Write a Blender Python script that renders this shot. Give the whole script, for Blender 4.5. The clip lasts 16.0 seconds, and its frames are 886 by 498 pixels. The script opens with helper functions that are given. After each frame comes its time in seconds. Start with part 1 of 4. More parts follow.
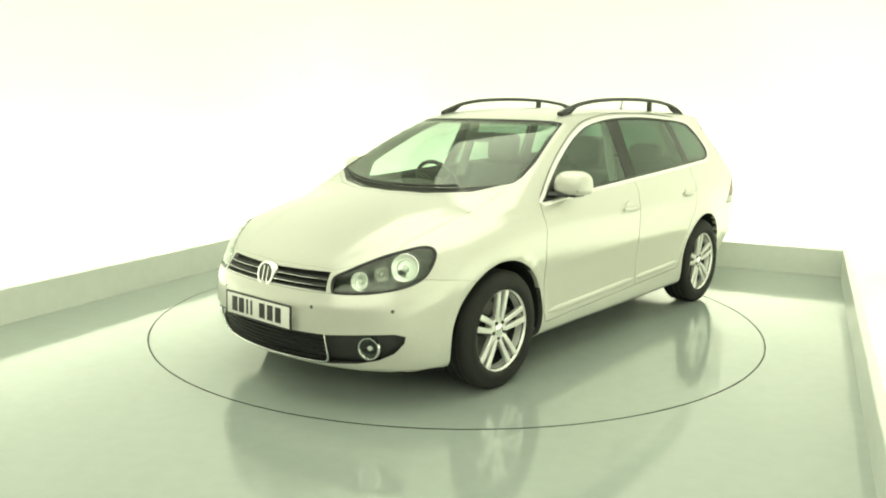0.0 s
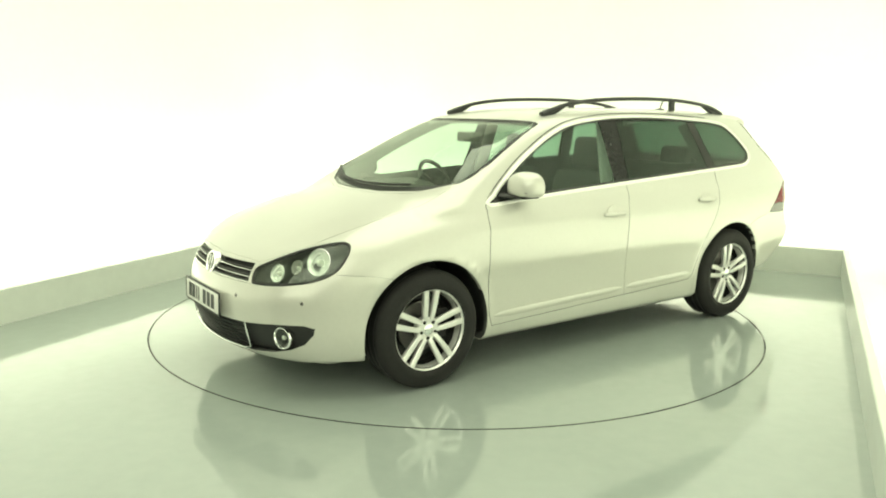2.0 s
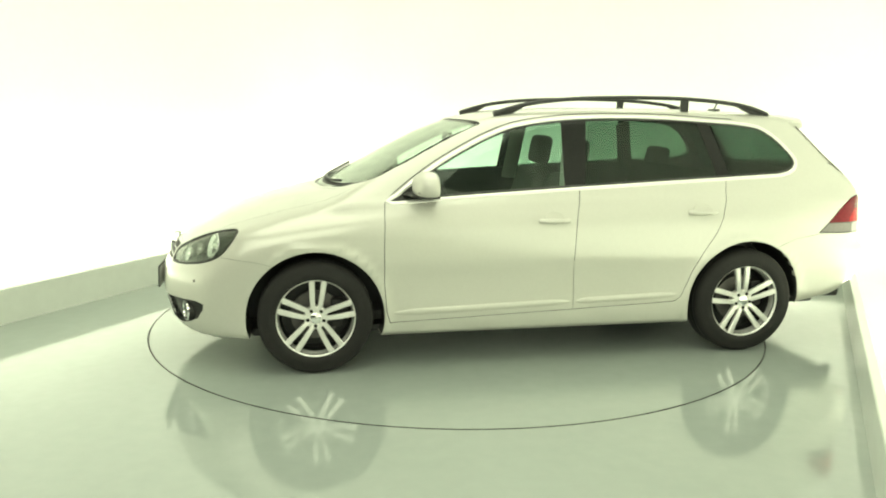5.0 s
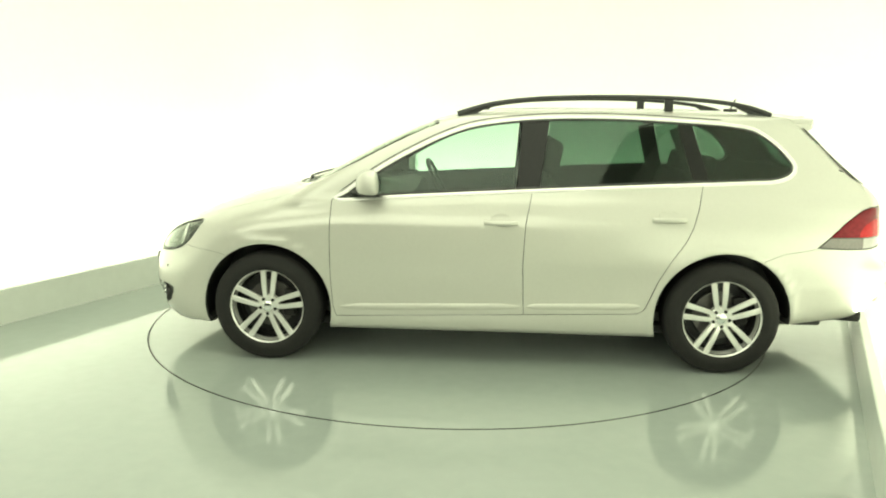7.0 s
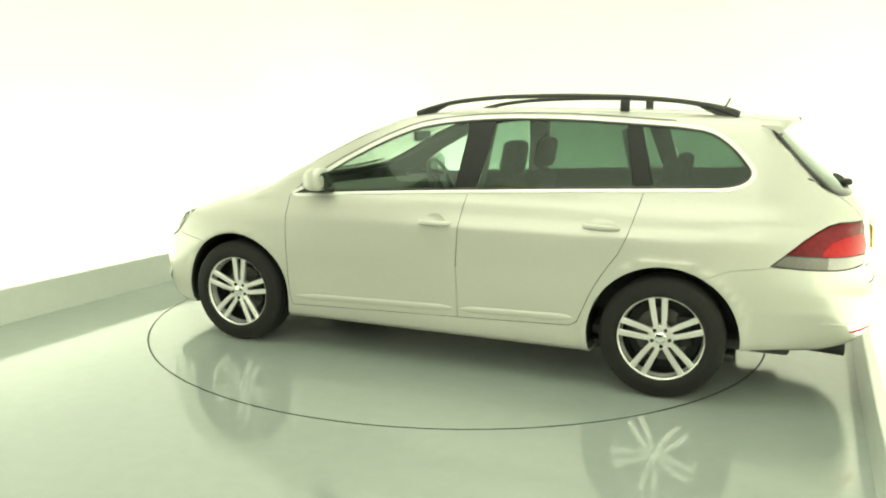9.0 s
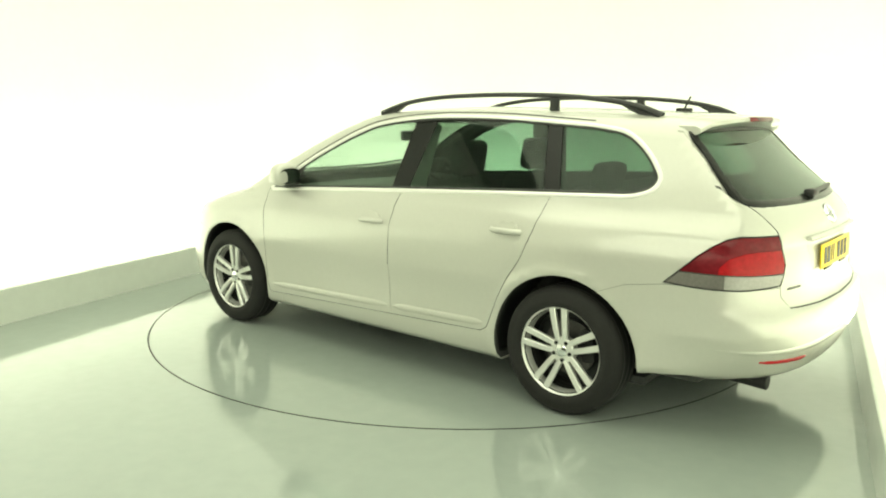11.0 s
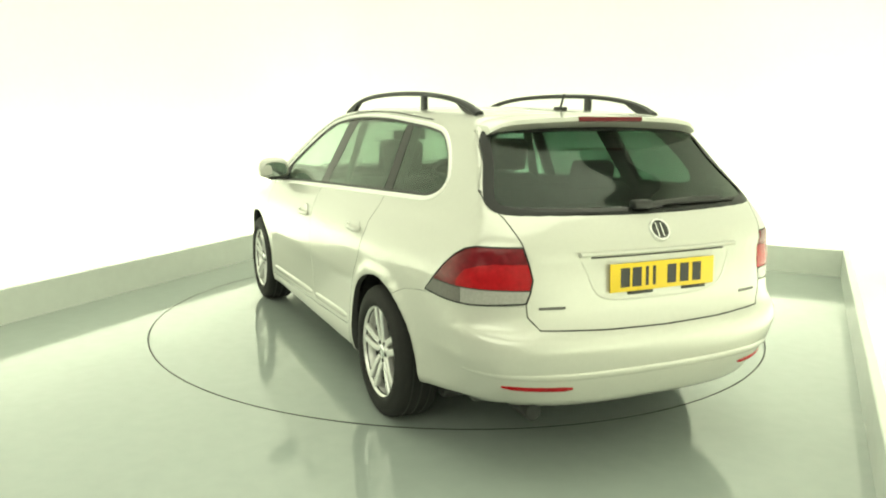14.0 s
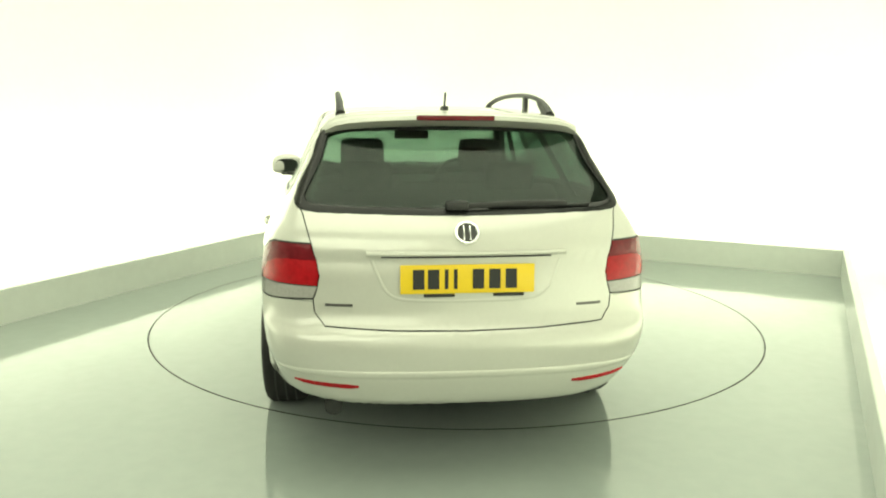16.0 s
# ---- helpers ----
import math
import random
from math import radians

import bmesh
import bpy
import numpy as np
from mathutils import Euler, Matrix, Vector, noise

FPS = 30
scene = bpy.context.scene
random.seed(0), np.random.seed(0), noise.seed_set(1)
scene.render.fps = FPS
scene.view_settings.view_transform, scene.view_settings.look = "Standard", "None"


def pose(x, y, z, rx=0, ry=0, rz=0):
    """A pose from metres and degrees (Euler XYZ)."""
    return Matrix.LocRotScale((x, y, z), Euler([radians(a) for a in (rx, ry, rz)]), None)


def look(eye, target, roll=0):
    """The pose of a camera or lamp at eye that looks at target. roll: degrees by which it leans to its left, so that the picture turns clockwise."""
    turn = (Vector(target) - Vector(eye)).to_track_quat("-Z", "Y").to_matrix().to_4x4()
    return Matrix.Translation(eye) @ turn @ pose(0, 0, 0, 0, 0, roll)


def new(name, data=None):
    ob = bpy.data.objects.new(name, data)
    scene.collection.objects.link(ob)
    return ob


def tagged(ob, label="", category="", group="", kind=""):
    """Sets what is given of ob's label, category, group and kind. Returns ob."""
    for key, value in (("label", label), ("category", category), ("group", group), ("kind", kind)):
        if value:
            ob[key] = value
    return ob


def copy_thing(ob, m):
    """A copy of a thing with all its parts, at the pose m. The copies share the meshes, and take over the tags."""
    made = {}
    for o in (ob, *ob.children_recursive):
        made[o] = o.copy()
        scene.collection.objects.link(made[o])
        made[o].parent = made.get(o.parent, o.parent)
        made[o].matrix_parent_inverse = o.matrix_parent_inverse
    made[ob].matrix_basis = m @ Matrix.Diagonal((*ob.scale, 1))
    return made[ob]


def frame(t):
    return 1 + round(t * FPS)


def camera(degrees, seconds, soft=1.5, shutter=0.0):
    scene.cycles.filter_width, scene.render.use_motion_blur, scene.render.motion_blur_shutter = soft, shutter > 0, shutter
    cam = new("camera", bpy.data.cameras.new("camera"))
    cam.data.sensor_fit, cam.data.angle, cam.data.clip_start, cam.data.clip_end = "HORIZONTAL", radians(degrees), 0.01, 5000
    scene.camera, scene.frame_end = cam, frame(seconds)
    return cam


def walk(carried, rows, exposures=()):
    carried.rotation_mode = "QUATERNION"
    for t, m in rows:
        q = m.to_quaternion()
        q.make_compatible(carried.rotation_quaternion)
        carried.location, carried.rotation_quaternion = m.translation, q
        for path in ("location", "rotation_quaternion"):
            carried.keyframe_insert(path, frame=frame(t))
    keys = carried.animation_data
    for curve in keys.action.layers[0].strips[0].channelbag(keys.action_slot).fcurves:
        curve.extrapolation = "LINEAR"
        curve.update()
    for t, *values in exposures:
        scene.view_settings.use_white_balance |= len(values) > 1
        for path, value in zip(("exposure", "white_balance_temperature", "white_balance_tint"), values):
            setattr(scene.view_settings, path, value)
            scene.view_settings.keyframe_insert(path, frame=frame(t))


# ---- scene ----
# camera on a tripod, standing still
EYE = Vector((0.0, -5.475, 1.457))
YAW, PITCH, ROLL = radians(0.948), radians(-10.224), 0.497
AIM = EYE + Vector((-math.sin(YAW) * math.cos(PITCH), math.cos(YAW) * math.cos(PITCH), math.sin(PITCH)))
cam = camera(59.15, 16.0, soft=2.0)
STAND = look(EYE, AIM, ROLL)
walk(cam, [(0.0, STAND), (16.0, STAND)], exposures=[(0.0, 0.0, 7550, -10.5), (16.0, 0.0, 7550, -10.5)])

# the heading of the turntable and the car, in degrees
TURN = [(0.0, 230.26), (0.5, 228.02), (1.0, 224.83), (1.5, 220.77), (2.0, 216.42), (2.5, 212.11), (3.0, 207.66), (3.5, 203.42),
        (4.0, 199.41), (4.8, 193.2), (5.65, 186.8), (6.5, 180.34), (7.0, 176.32), (7.5, 172.05), (8.0, 167.61), (8.8, 160.7), (9.65, 153.3),
        (10.5, 145.97), (11.0, 141.56), (11.5, 137.34), (12.0, 133.31), (12.5, 129.24), (13.0, 124.83), (13.5, 120.47),
        (14.0, 115.89), (14.5, 111.88), (15.0, 107.42), (15.5, 103.05), (16.0, 98.02)]
AXIS_X, AXIS_Y = 0.271, -0.308  # the turntable's axis in the car's own space
TABLE_R = 2.078

# the studio's own axes: right of the platform, and back
SKEW = radians(-24.0)
LEFT, RIGHT, BACK, KERB = -2.585, 2.57, 2.71, 0.24


def studio(a, b, z):
    c, s = math.cos(SKEW), math.sin(SKEW)
    return Vector((a * c - b * s, a * s + b * c, z))


# light: a soft box under the studio ceiling and one added on the camera side
world = bpy.data.worlds.new("world")
world.use_nodes = True
world.node_tree.nodes["Background"].inputs[0].default_value = (0.9, 1.0, 0.9, 1)
world.node_tree.nodes["Background"].inputs[1].default_value = 0.02
scene.world = world


def soft_box(name, a, b, z, target, sx, sy, watts):
    data = bpy.data.lights.new(name, "AREA")
    data.shape, data.size, data.size_y, data.energy, data.color = "RECTANGLE", sx, sy, watts, (1.0, 0.99, 0.93)
    ob = new(name, data)
    ob.matrix_world = look(studio(a, b, z), studio(*target)) @ pose(0, 0, 0)
    return ob


soft_box("soft_box_light", 0.3, -0.9, 4.4, (0.3, -0.89, 0), 5.0, 6.6, 212)
# unseen fill box, added to brighten the car's near side
soft_box("soft_box_light", 0.9, -6.4, 3.1, (0.5, 0.0, 0.8), 6.0, 2.6, 135)
# strips behind the kerbs that wash the walls from below
soft_box("kerb_strip_light", LEFT - 0.16, -0.8, 0.05, (LEFT - 0.62, -0.8, 1.3), 6.8, 0.14, 80)
soft_box("kerb_strip_light", 0.0, BACK + 0.16, 0.05, (0.0, BACK + 0.62, 1.3), 5.0, 0.14, 62)
soft_box("kerb_strip_light", RIGHT + 0.16, -0.8, 0.05, (RIGHT + 0.62, -0.8, 1.3), 6.8, 0.14, 80)


# ---- materials ----
def material(name, color, rough=0.5, metal=0.0, coat=0.0, grain=0.0, scale=40.0, bump=0.0, emit=0.0, spec=0.5, spread=0.05, ior=1.5):
    """Principled material with colour variation at two scales and fine relief."""
    m = bpy.data.materials.new(name)
    m.use_nodes = True
    n, l = m.node_tree.nodes, m.node_tree.links
    p = n["Principled BSDF"]
    p.inputs["Base Color"].default_value = (*color, 1)
    p.inputs["Roughness"].default_value, p.inputs["Metallic"].default_value = rough, metal
    p.inputs["Coat Weight"].default_value, p.inputs["Coat Roughness"].default_value = coat, 0.04
    p.inputs["Specular IOR Level"].default_value, p.inputs["IOR"].default_value = spec, ior
    if emit:
        p.inputs["Emission Color"].default_value, p.inputs["Emission Strength"].default_value = (*color, 1), emit
    if grain:
        c = n.new("ShaderNodeTexCoord")
        big, fine = n.new("ShaderNodeTexNoise"), n.new("ShaderNodeTexNoise")
        big.inputs["Scale"].default_value, fine.inputs["Scale"].default_value = scale * 0.06, scale
        big.inputs["Detail"].default_value = fine.inputs["Detail"].default_value = 3
        for t in (big, fine):
            l.new(c.outputs["Object"], t.inputs["Vector"])
        add = n.new("ShaderNodeMath")
        add.operation = "ADD"
        l.new(big.outputs["Fac"], add.inputs[0]), l.new(fine.outputs["Fac"], add.inputs[1])
        ramp = n.new("ShaderNodeMapRange")
        ramp.inputs["From Min"].default_value, ramp.inputs["From Max"].default_value = 0.7, 1.3
        l.new(add.outputs[0], ramp.inputs["Value"])
        mix = n.new("ShaderNodeMix")
        mix.data_type = "RGBA"
        mix.inputs[6].default_value = (*[v * (1 - grain) for v in color], 1)
        mix.inputs[7].default_value = (*[min(1, v * (1 + grain)) for v in color], 1)
        l.new(ramp.outputs[0], mix.inputs[0]), l.new(mix.outputs[2], p.inputs["Base Color"])
        r2 = n.new("ShaderNodeMapRange")
        r2.inputs["To Min"].default_value, r2.inputs["To Max"].default_value = max(0, rough - spread), rough + spread
        l.new(big.outputs["Fac"], r2.inputs["Value"]), l.new(r2.outputs[0], p.inputs["Roughness"])
        if bump:
            b = n.new("ShaderNodeBump")
            b.inputs["Strength"].default_value, b.inputs["Distance"].default_value = bump, 0.002
            l.new(fine.outputs["Fac"], b.inputs["Height"]), l.new(b.outputs[0], p.inputs["Normal"])
    return m


def glass(name, tint, gloss=0.08):
    """Thin tinted pane: clear transmission with a mirror coat by Fresnel."""
    m = bpy.data.materials.new(name)
    m.use_nodes = True
    n, l = m.node_tree.nodes, m.node_tree.links
    n.remove(n["Principled BSDF"])
    clear, shine, mix, f = n.new("ShaderNodeBsdfTransparent"), n.new("ShaderNodeBsdfGlossy"), n.new("ShaderNodeMixShader"), n.new("ShaderNodeLayerWeight")
    clear.inputs[0].default_value = (*tint, 1)
    shine.inputs["Roughness"].default_value = 0.03
    shine.inputs[0].default_value = (0.9, 0.95, 0.9, 1)
    f.inputs["Blend"].default_value = 0.5
    power, lift = n.new("ShaderNodeMath"), n.new("ShaderNodeMath")
    power.operation, lift.operation = "POWER", "MULTIPLY_ADD"
    power.inputs[1].default_value, lift.inputs[1].default_value, lift.inputs[2].default_value = 4.0, 0.7, 0.031
    l.new(f.outputs["Facing"], power.inputs[0]), l.new(power.outputs[0], lift.inputs[0])
    l.new(lift.outputs[0], mix.inputs[0]), l.new(clear.outputs[0], mix.inputs[1]), l.new(shine.outputs[0], mix.inputs[2])
    l.new(mix.outputs[0], n["Material Output"].inputs["Surface"])
    return m


PAINT = material("pale silver white car paint", (0.565, 0.565, 0.51), 0.34, 0.25, 0.9, 0.02, 900)
TRIM = material("dark interior trim", (0.06, 0.062, 0.058), 0.75, grain=0.15, scale=300, bump=0.2)
LINING = material("pale grey headlining cloth", (0.42, 0.42, 0.38), 0.9, grain=0.06, scale=300, bump=0.2)
BLACK = material("black moulded plastic", (0.016, 0.017, 0.016), 0.45, grain=0.15, scale=400, bump=0.15)
GLOSSBLACK = material("gloss black pillar film", (0.012, 0.013, 0.012), 0.2, grain=0.1, scale=60, spec=0.25)
RUBBER = material("black tyre rubber", (0.011, 0.011, 0.010), 0.85, grain=0.25, scale=120, bump=0.3)
ALLOY = material("silver painted alloy", (0.80, 0.80, 0.77), 0.32, 0.55, 0.6, 0.03, 200)
DARKALLOY = material("rough dark alloy", (0.022, 0.022, 0.021), 0.7, 0.3, grain=0.2, scale=60)
CHROME = material("polished chrome", (0.86, 0.87, 0.86), 0.10, 1.0, grain=0.01, scale=50, spread=0.03)
STEEL = material("brushed brake steel", (0.14, 0.135, 0.13), 0.45, 1.0, grain=0.1, scale=90)
SMOKECLEAR = material("smoked clear lamp lens", (0.15, 0.14, 0.13), 0.2, coat=0.4, grain=0.15, scale=90)
SMOKERED = material("smoked red lamp lens", (0.14, 0.007, 0.013), 0.25, coat=0.1, spec=0.25, grain=0.3, scale=50)
RED = material("red lamp lens", (0.34, 0.006, 0.012), 0.25, coat=0.1, spec=0.25, grain=0.25, scale=50)
CLEARWHITE = material("clear ribbed lamp lens", (0.34, 0.33, 0.31), 0.2, coat=0.4, grain=0.12, scale=90)
REFLECTOR = material("bright faceted lamp reflector", (0.90, 0.89, 0.88), 0.25, 0.7, grain=0.12, scale=160, bump=0.8)
LAMPDARK = material("smoked lamp housing", (0.045, 0.046, 0.043), 0.35, 0.2, grain=0.2, scale=80)
PLATEWHITE = material("white reflective number plate", (0.78, 0.78, 0.74), 0.4, grain=0.02, scale=200)
PLATEYELLOW = material("yellow reflective number plate", (0.80, 0.56, 0.03), 0.4, grain=0.03, scale=200)
SEATCLOTH = material("charcoal seat cloth", (0.05, 0.051, 0.048), 0.9, grain=0.25, scale=220, bump=0.4)
TABLE = material("pale grey gloss turntable deck", (0.325, 0.365, 0.34), 0.085, grain=0.03, scale=12, spread=0.025, spec=0.7, ior=1.7)
DECK = material("pale grey gloss platform deck", (0.325, 0.365, 0.34), 0.085, grain=0.03, scale=12, spread=0.025, spec=0.7, ior=1.7)
KERBPAINT = material("pale grey green kerb paint", (0.62, 0.655, 0.60), 0.22, grain=0.03, scale=14, bump=0.05)
WHITE = material("white studio paint", (0.86, 0.87, 0.83), 0.85, grain=0.012, scale=20, bump=0.05)
GREYPAINT = material("grey studio wall paint", (0.30, 0.31, 0.29), 0.9, grain=0.04, scale=20, bump=0.05)
SATIN = material("satin bright aluminium", (0.82, 0.82, 0.78), 0.38, 0.4, grain=0.02, scale=60)
# a dark green reflection is put into the mirror's colour
MIRRORGLASS = material("mirror glass with dark reflection in its colour", (0.30, 0.35, 0.31), 0.04, 1.0, grain=0.01, scale=40, spread=0.02)
CURTAIN = material("dark grey cloth of the added curtain", (0.09, 0.095, 0.09), 0.95, grain=0.1, scale=80, bump=0.2)
SCREENGLASS = glass("clear windscreen glass", (0.93, 0.97, 0.92))
SIDEGLASS = glass("green side glass", (0.82, 0.91, 0.86))
REARGLASS = glass("tinted green rear glass", (0.47, 0.57, 0.51))
TAILGLASS = glass("dark green tailgate glass", (0.36, 0.46, 0.41))
LAMPGLASS = glass("clear lamp cover", (0.93, 0.96, 0.93))


# ---- mesh helpers ----
def mesh_of(name, verts, faces, smooth=False):
    me = bpy.data.meshes.new(name)
    me.from_pydata([tuple(v) for v in verts], [], [tuple(f) for f in faces])
    if smooth:
        me.shade_smooth()
    return me


def put(name, me, mats, parent, label="", m=None):
    """Link a mesh as one object under a thing or part."""
    ob = new(name, me)
    for x in mats if isinstance(mats, (list, tuple)) else [mats]:
        if x.name not in [k.name for k in me.materials if k]:
            me.materials.append(x)
    if parent is not None:
        ob.parent = parent
    if m is not None:
        ob.matrix_basis = m
    if label:
        tagged(ob, label)
    return ob


def part(name, bm, mat, parent, label="", smooth=True, m=None, angle=40):
    me = bpy.data.meshes.new(name)
    bmesh.ops.recalc_face_normals(bm, faces=bm.faces)
    bm.to_mesh(me)
    bm.free()
    if smooth:
        me.shade_smooth()
        me.set_sharp_from_angle(angle=radians(angle))
    return put(name, me, mat, parent, label, m)


def block(sx, sy, sz, bevel=0.01, at=(0, 0, 0), seg=2, bm=None):
    """Rounded box."""
    b = bmesh.new()
    bmesh.ops.create_cube(b, size=1, matrix=Matrix.Translation(at) @ Matrix.Diagonal((sx, sy, sz, 1)))
    if bevel:
        bmesh.ops.bevel(b, geom=b.edges[:], offset=bevel, segments=seg, affect="EDGES", profile=0.5)
    return join(bm, b)


def join(bm, b):
    if bm is None:
        return b
    me = bpy.data.meshes.new("tmp")
    b.to_mesh(me)
    b.free()
    bm.from_mesh(me)
    bpy.data.meshes.remove(me)
    return bm


def lathe(profile, seg=48, closed=False, bm=None):
    """Revolve (radius, y) points round the y axis."""
    b = bmesh.new()
    rings = [[b.verts.new((r * math.sin(a), y, r * math.cos(a))) for a in [2 * math.pi * i / seg for i in range(seg)]] for r, y in profile]
    pairs = list(zip(rings, rings[1:])) + ([(rings[-1], rings[0])] if closed else [])
    for p, q in pairs:
        for i in range(seg):
            b.faces.new((p[i], p[(i + 1) % seg], q[(i + 1) % seg], q[i]))
    return join(bm, b)


def tube(path, ra, rb, up=(0, 0, 1), seg=8, closed=False, taper=None, bm=None):
    """Sweep an ellipse (ra sideways, rb along up) along a path."""
    b = bmesh.new()
    path = [Vector(p) for p in path]
    n = len(path)
    rings = []
    for i, p in enumerate(path):
        d = (path[(i + 1) % n] - path[i - 1]) if closed else (path[min(i + 1, n - 1)] - path[max(i - 1, 0)])
        d.normalize()
        u = Vector(up[i] if isinstance(up, list) else up)
        s = d.cross(u).normalized()
        u = s.cross(d).normalized()
        k = taper[i] if taper else 1
        rings.append([b.verts.new(p + s * (ra * k * math.cos(a)) + u * (rb * k * math.sin(a))) for a in [2 * math.pi * j / seg for j in range(seg)]])
    for i in range(n if closed else n - 1):
        p, q = rings[i], rings[(i + 1) % n]
        for j in range(seg):
            b.faces.new((p[j], p[(j + 1) % seg], q[(j + 1) % seg], q[j]))
    if not closed:
        b.faces.new(rings[0]), b.faces.new(rings[-1])
    return join(bm, b)


def smooth_loop(points, per=5, closed=True):
    """Catmull-Rom through 2D points."""
    out, n = [], len(points)
    for i in range(n if closed else n - 1):
        p = [np.array(points[(i + k) % n if closed else min(max(i + k, 0), n - 1)], float) for k in (-1, 0, 1, 2)]
        for s in range(per):
            t = s / per
            out.append(tuple(0.5 * (2 * p[1] + (p[2] - p[0]) * t + (2 * p[0] - 5 * p[1] + 4 * p[2] - p[3]) * t**2 + (3 * p[1] - p[0] - 3 * p[2] + p[3]) * t**3)))
    if not closed:
        out.append(tuple(points[-1]))
    return out


# ---- the studio ----
def build_studio():
    # platform deck round the turntable, one slab with a round well
    A0, A1, B0, B1 = LEFT - 0.02, RIGHT + 0.02, -5.6, BACK + 0.02
    angles = sorted([2 * math.pi * i / 128 for i in range(128)] + [math.atan2(b, a) % (2 * math.pi) for a in (A0, A1) for b in (B0, B1)])
    inner, outer = [], []
    for g in angles:
        c, s = math.cos(g), math.sin(g)
        k = min((A1 if c > 0 else A0) / c if abs(c) > 1e-9 else 1e9, (B1 if s > 0 else B0) / s if abs(s) > 1e-9 else 1e9)
        inner.append((c * (TABLE_R + 0.006), s * (TABLE_R + 0.006)))
        outer.append((c * k, s * k))
    bm = bmesh.new()
    rows = []
    for pts, z in ((inner, -0.10), (inner, 0.0), (outer, 0.0), (outer, -0.12)):
        rows.append([bm.verts.new(studio(a, b, z)) for a, b in pts])
    n = len(angles)
    for p, q in zip(rows, rows[1:]):
        for i in range(n):
            bm.faces.new((p[i], p[(i + 1) % n], q[(i + 1) % n], q[i]))
    deck = part("platform_floor", bm, DECK, None, smooth=False)
    tagged(deck, "pale grey glossy platform floor with a round turntable well", "floor", kind="structure")
    # low kerb walls round the platform
    for name, p, q in (("kerb_left", (LEFT, -4.2), (LEFT, BACK)), ("kerb_right", (RIGHT, BACK), (RIGHT, -4.2)), ("kerb_back", (LEFT + 0.0, BACK), (RIGHT, BACK))):
        a, b = studio(*p, 0), studio(*q, 0)
        d = (b - a).normalized()
        nrm = Vector((-d.y, d.x, 0))
        bm = bmesh.new()
        prof = [(0.0, -0.11), (0.0, KERB - 0.008), (0.003, KERB - 0.002), (0.008, KERB), (0.046, KERB), (0.05, KERB - 0.004), (0.05, -0.11)]
        ext = 0.05 if name == "kerb_back" else 0.0
        rows = [[bm.verts.new(e + nrm * u + Vector((0, 0, z))) for u, z in prof] for e in (a - d * ext, b + d * ext)]
        for i in range(len(prof)):
            bm.faces.new((rows[0][i], rows[0][(i + 1) % len(prof)], rows[1][(i + 1) % len(prof)], rows[1][i]))
        bm.faces.new(rows[0]), bm.faces.new(rows[1])
        tagged(part(name, bm, KERBPAINT, None, smooth=False), "low pale grey kerb wall at the platform edge", "kerb", kind="structure")
    # black well under the gap
    bm = bmesh.new()
    bmesh.ops.create_cone(bm, cap_ends=True, segments=96, radius1=TABLE_R + 0.05, radius2=TABLE_R + 0.05, depth=0.02, matrix=Matrix.Translation((0, 0, -0.11)))
    tagged(part("turntable_well", bm, BLACK, None), "dark well below the turntable gap", "floor", kind="structure")
    # white cove: floor that sweeps up into the walls, one sheet with rounded corners
    def ring(inset, z, r):
        a0, a1, b0, b1 = LEFT - 0.75 + inset, RIGHT + 0.75 - inset, -9.5 + inset, BACK + 0.75 - inset
        pts = []
        for cx, cy, s in ((a1 - r, b1 - r, 0), (a0 + r, b1 - r, 90), (a0 + r, b0 + r, 180), (a1 - r, b0 + r, 270)):
            pts += [studio(cx + r * math.cos(radians(s + 7.5 * k)), cy + r * math.sin(radians(s + 7.5 * k)), z) for k in range(13)]
        return pts
    bm = bmesh.new()
    rows, base, cove = [], -0.12, 0.3
    rows.append([bm.verts.new(p) for p in ring(cove, base, 0.25)])
    for k in range(1, 13):
        g = radians(7.5 * k)
        rows.append([bm.verts.new(p) for p in ring(cove * (1 - math.sin(g)), base + cove * (1 - math.cos(g)), 0.25 + 0.3 * math.sin(g))])
    rows.append([bm.verts.new(p) for p in ring(0, 4.6, 0.55)])
    n = len(rows[0])
    for p, q in zip(rows, rows[1:]):
        for i in range(n):
            bm.faces.new((p[i], p[(i + 1) % n], q[(i + 1) % n], q[i]))
    wall = part("wall_cove", bm, WHITE, None, angle=60)
    tagged(wall, "seamless white studio cove wall with rounded corners", "wall", kind="structure")
    bm = bmesh.new()
    bm.faces.new([bm.verts.new(p) for p in ring(cove, base, 0.25)])
    tagged(part("studio_floor", bm, WHITE, None, smooth=False), "white painted studio floor round the platform", "floor", kind="structure")
    # dark sheet added out of view behind the camera, to darken reflections
    bm = bmesh.new()
    front = [studio(-3.2 + 0.1 * k, -7.6 + 0.05 * math.sin(k * 1.7), 0) for k in range(65)]
    rows = [[bm.verts.new(p + Vector((0, 0, z))) for p in front] for z in (-0.12, 1.5, 3.0, 4.55)]
    for p, q in zip(rows, rows[1:]):
        for i in range(len(front) - 1):
            bm.faces.new((p[i], p[i + 1], q[i + 1], q[i]))
    tagged(part("reflection_curtain", bm, CURTAIN, None), "unseen dark grey curtain added to darken reflections", "curtain", kind="structure")
    bm = bmesh.new()
    low = [bm.verts.new(p) for p in ring(-0.02, 4.6, 0.55)]
    bm.faces.new(low)
    top = bmesh.ops.extrude_face_region(bm, geom=bm.faces[:])
    bmesh.ops.translate(bm, vec=(0, 0, 0.1), verts=[v for v in top["geom"] if isinstance(v, bmesh.types.BMVert)])
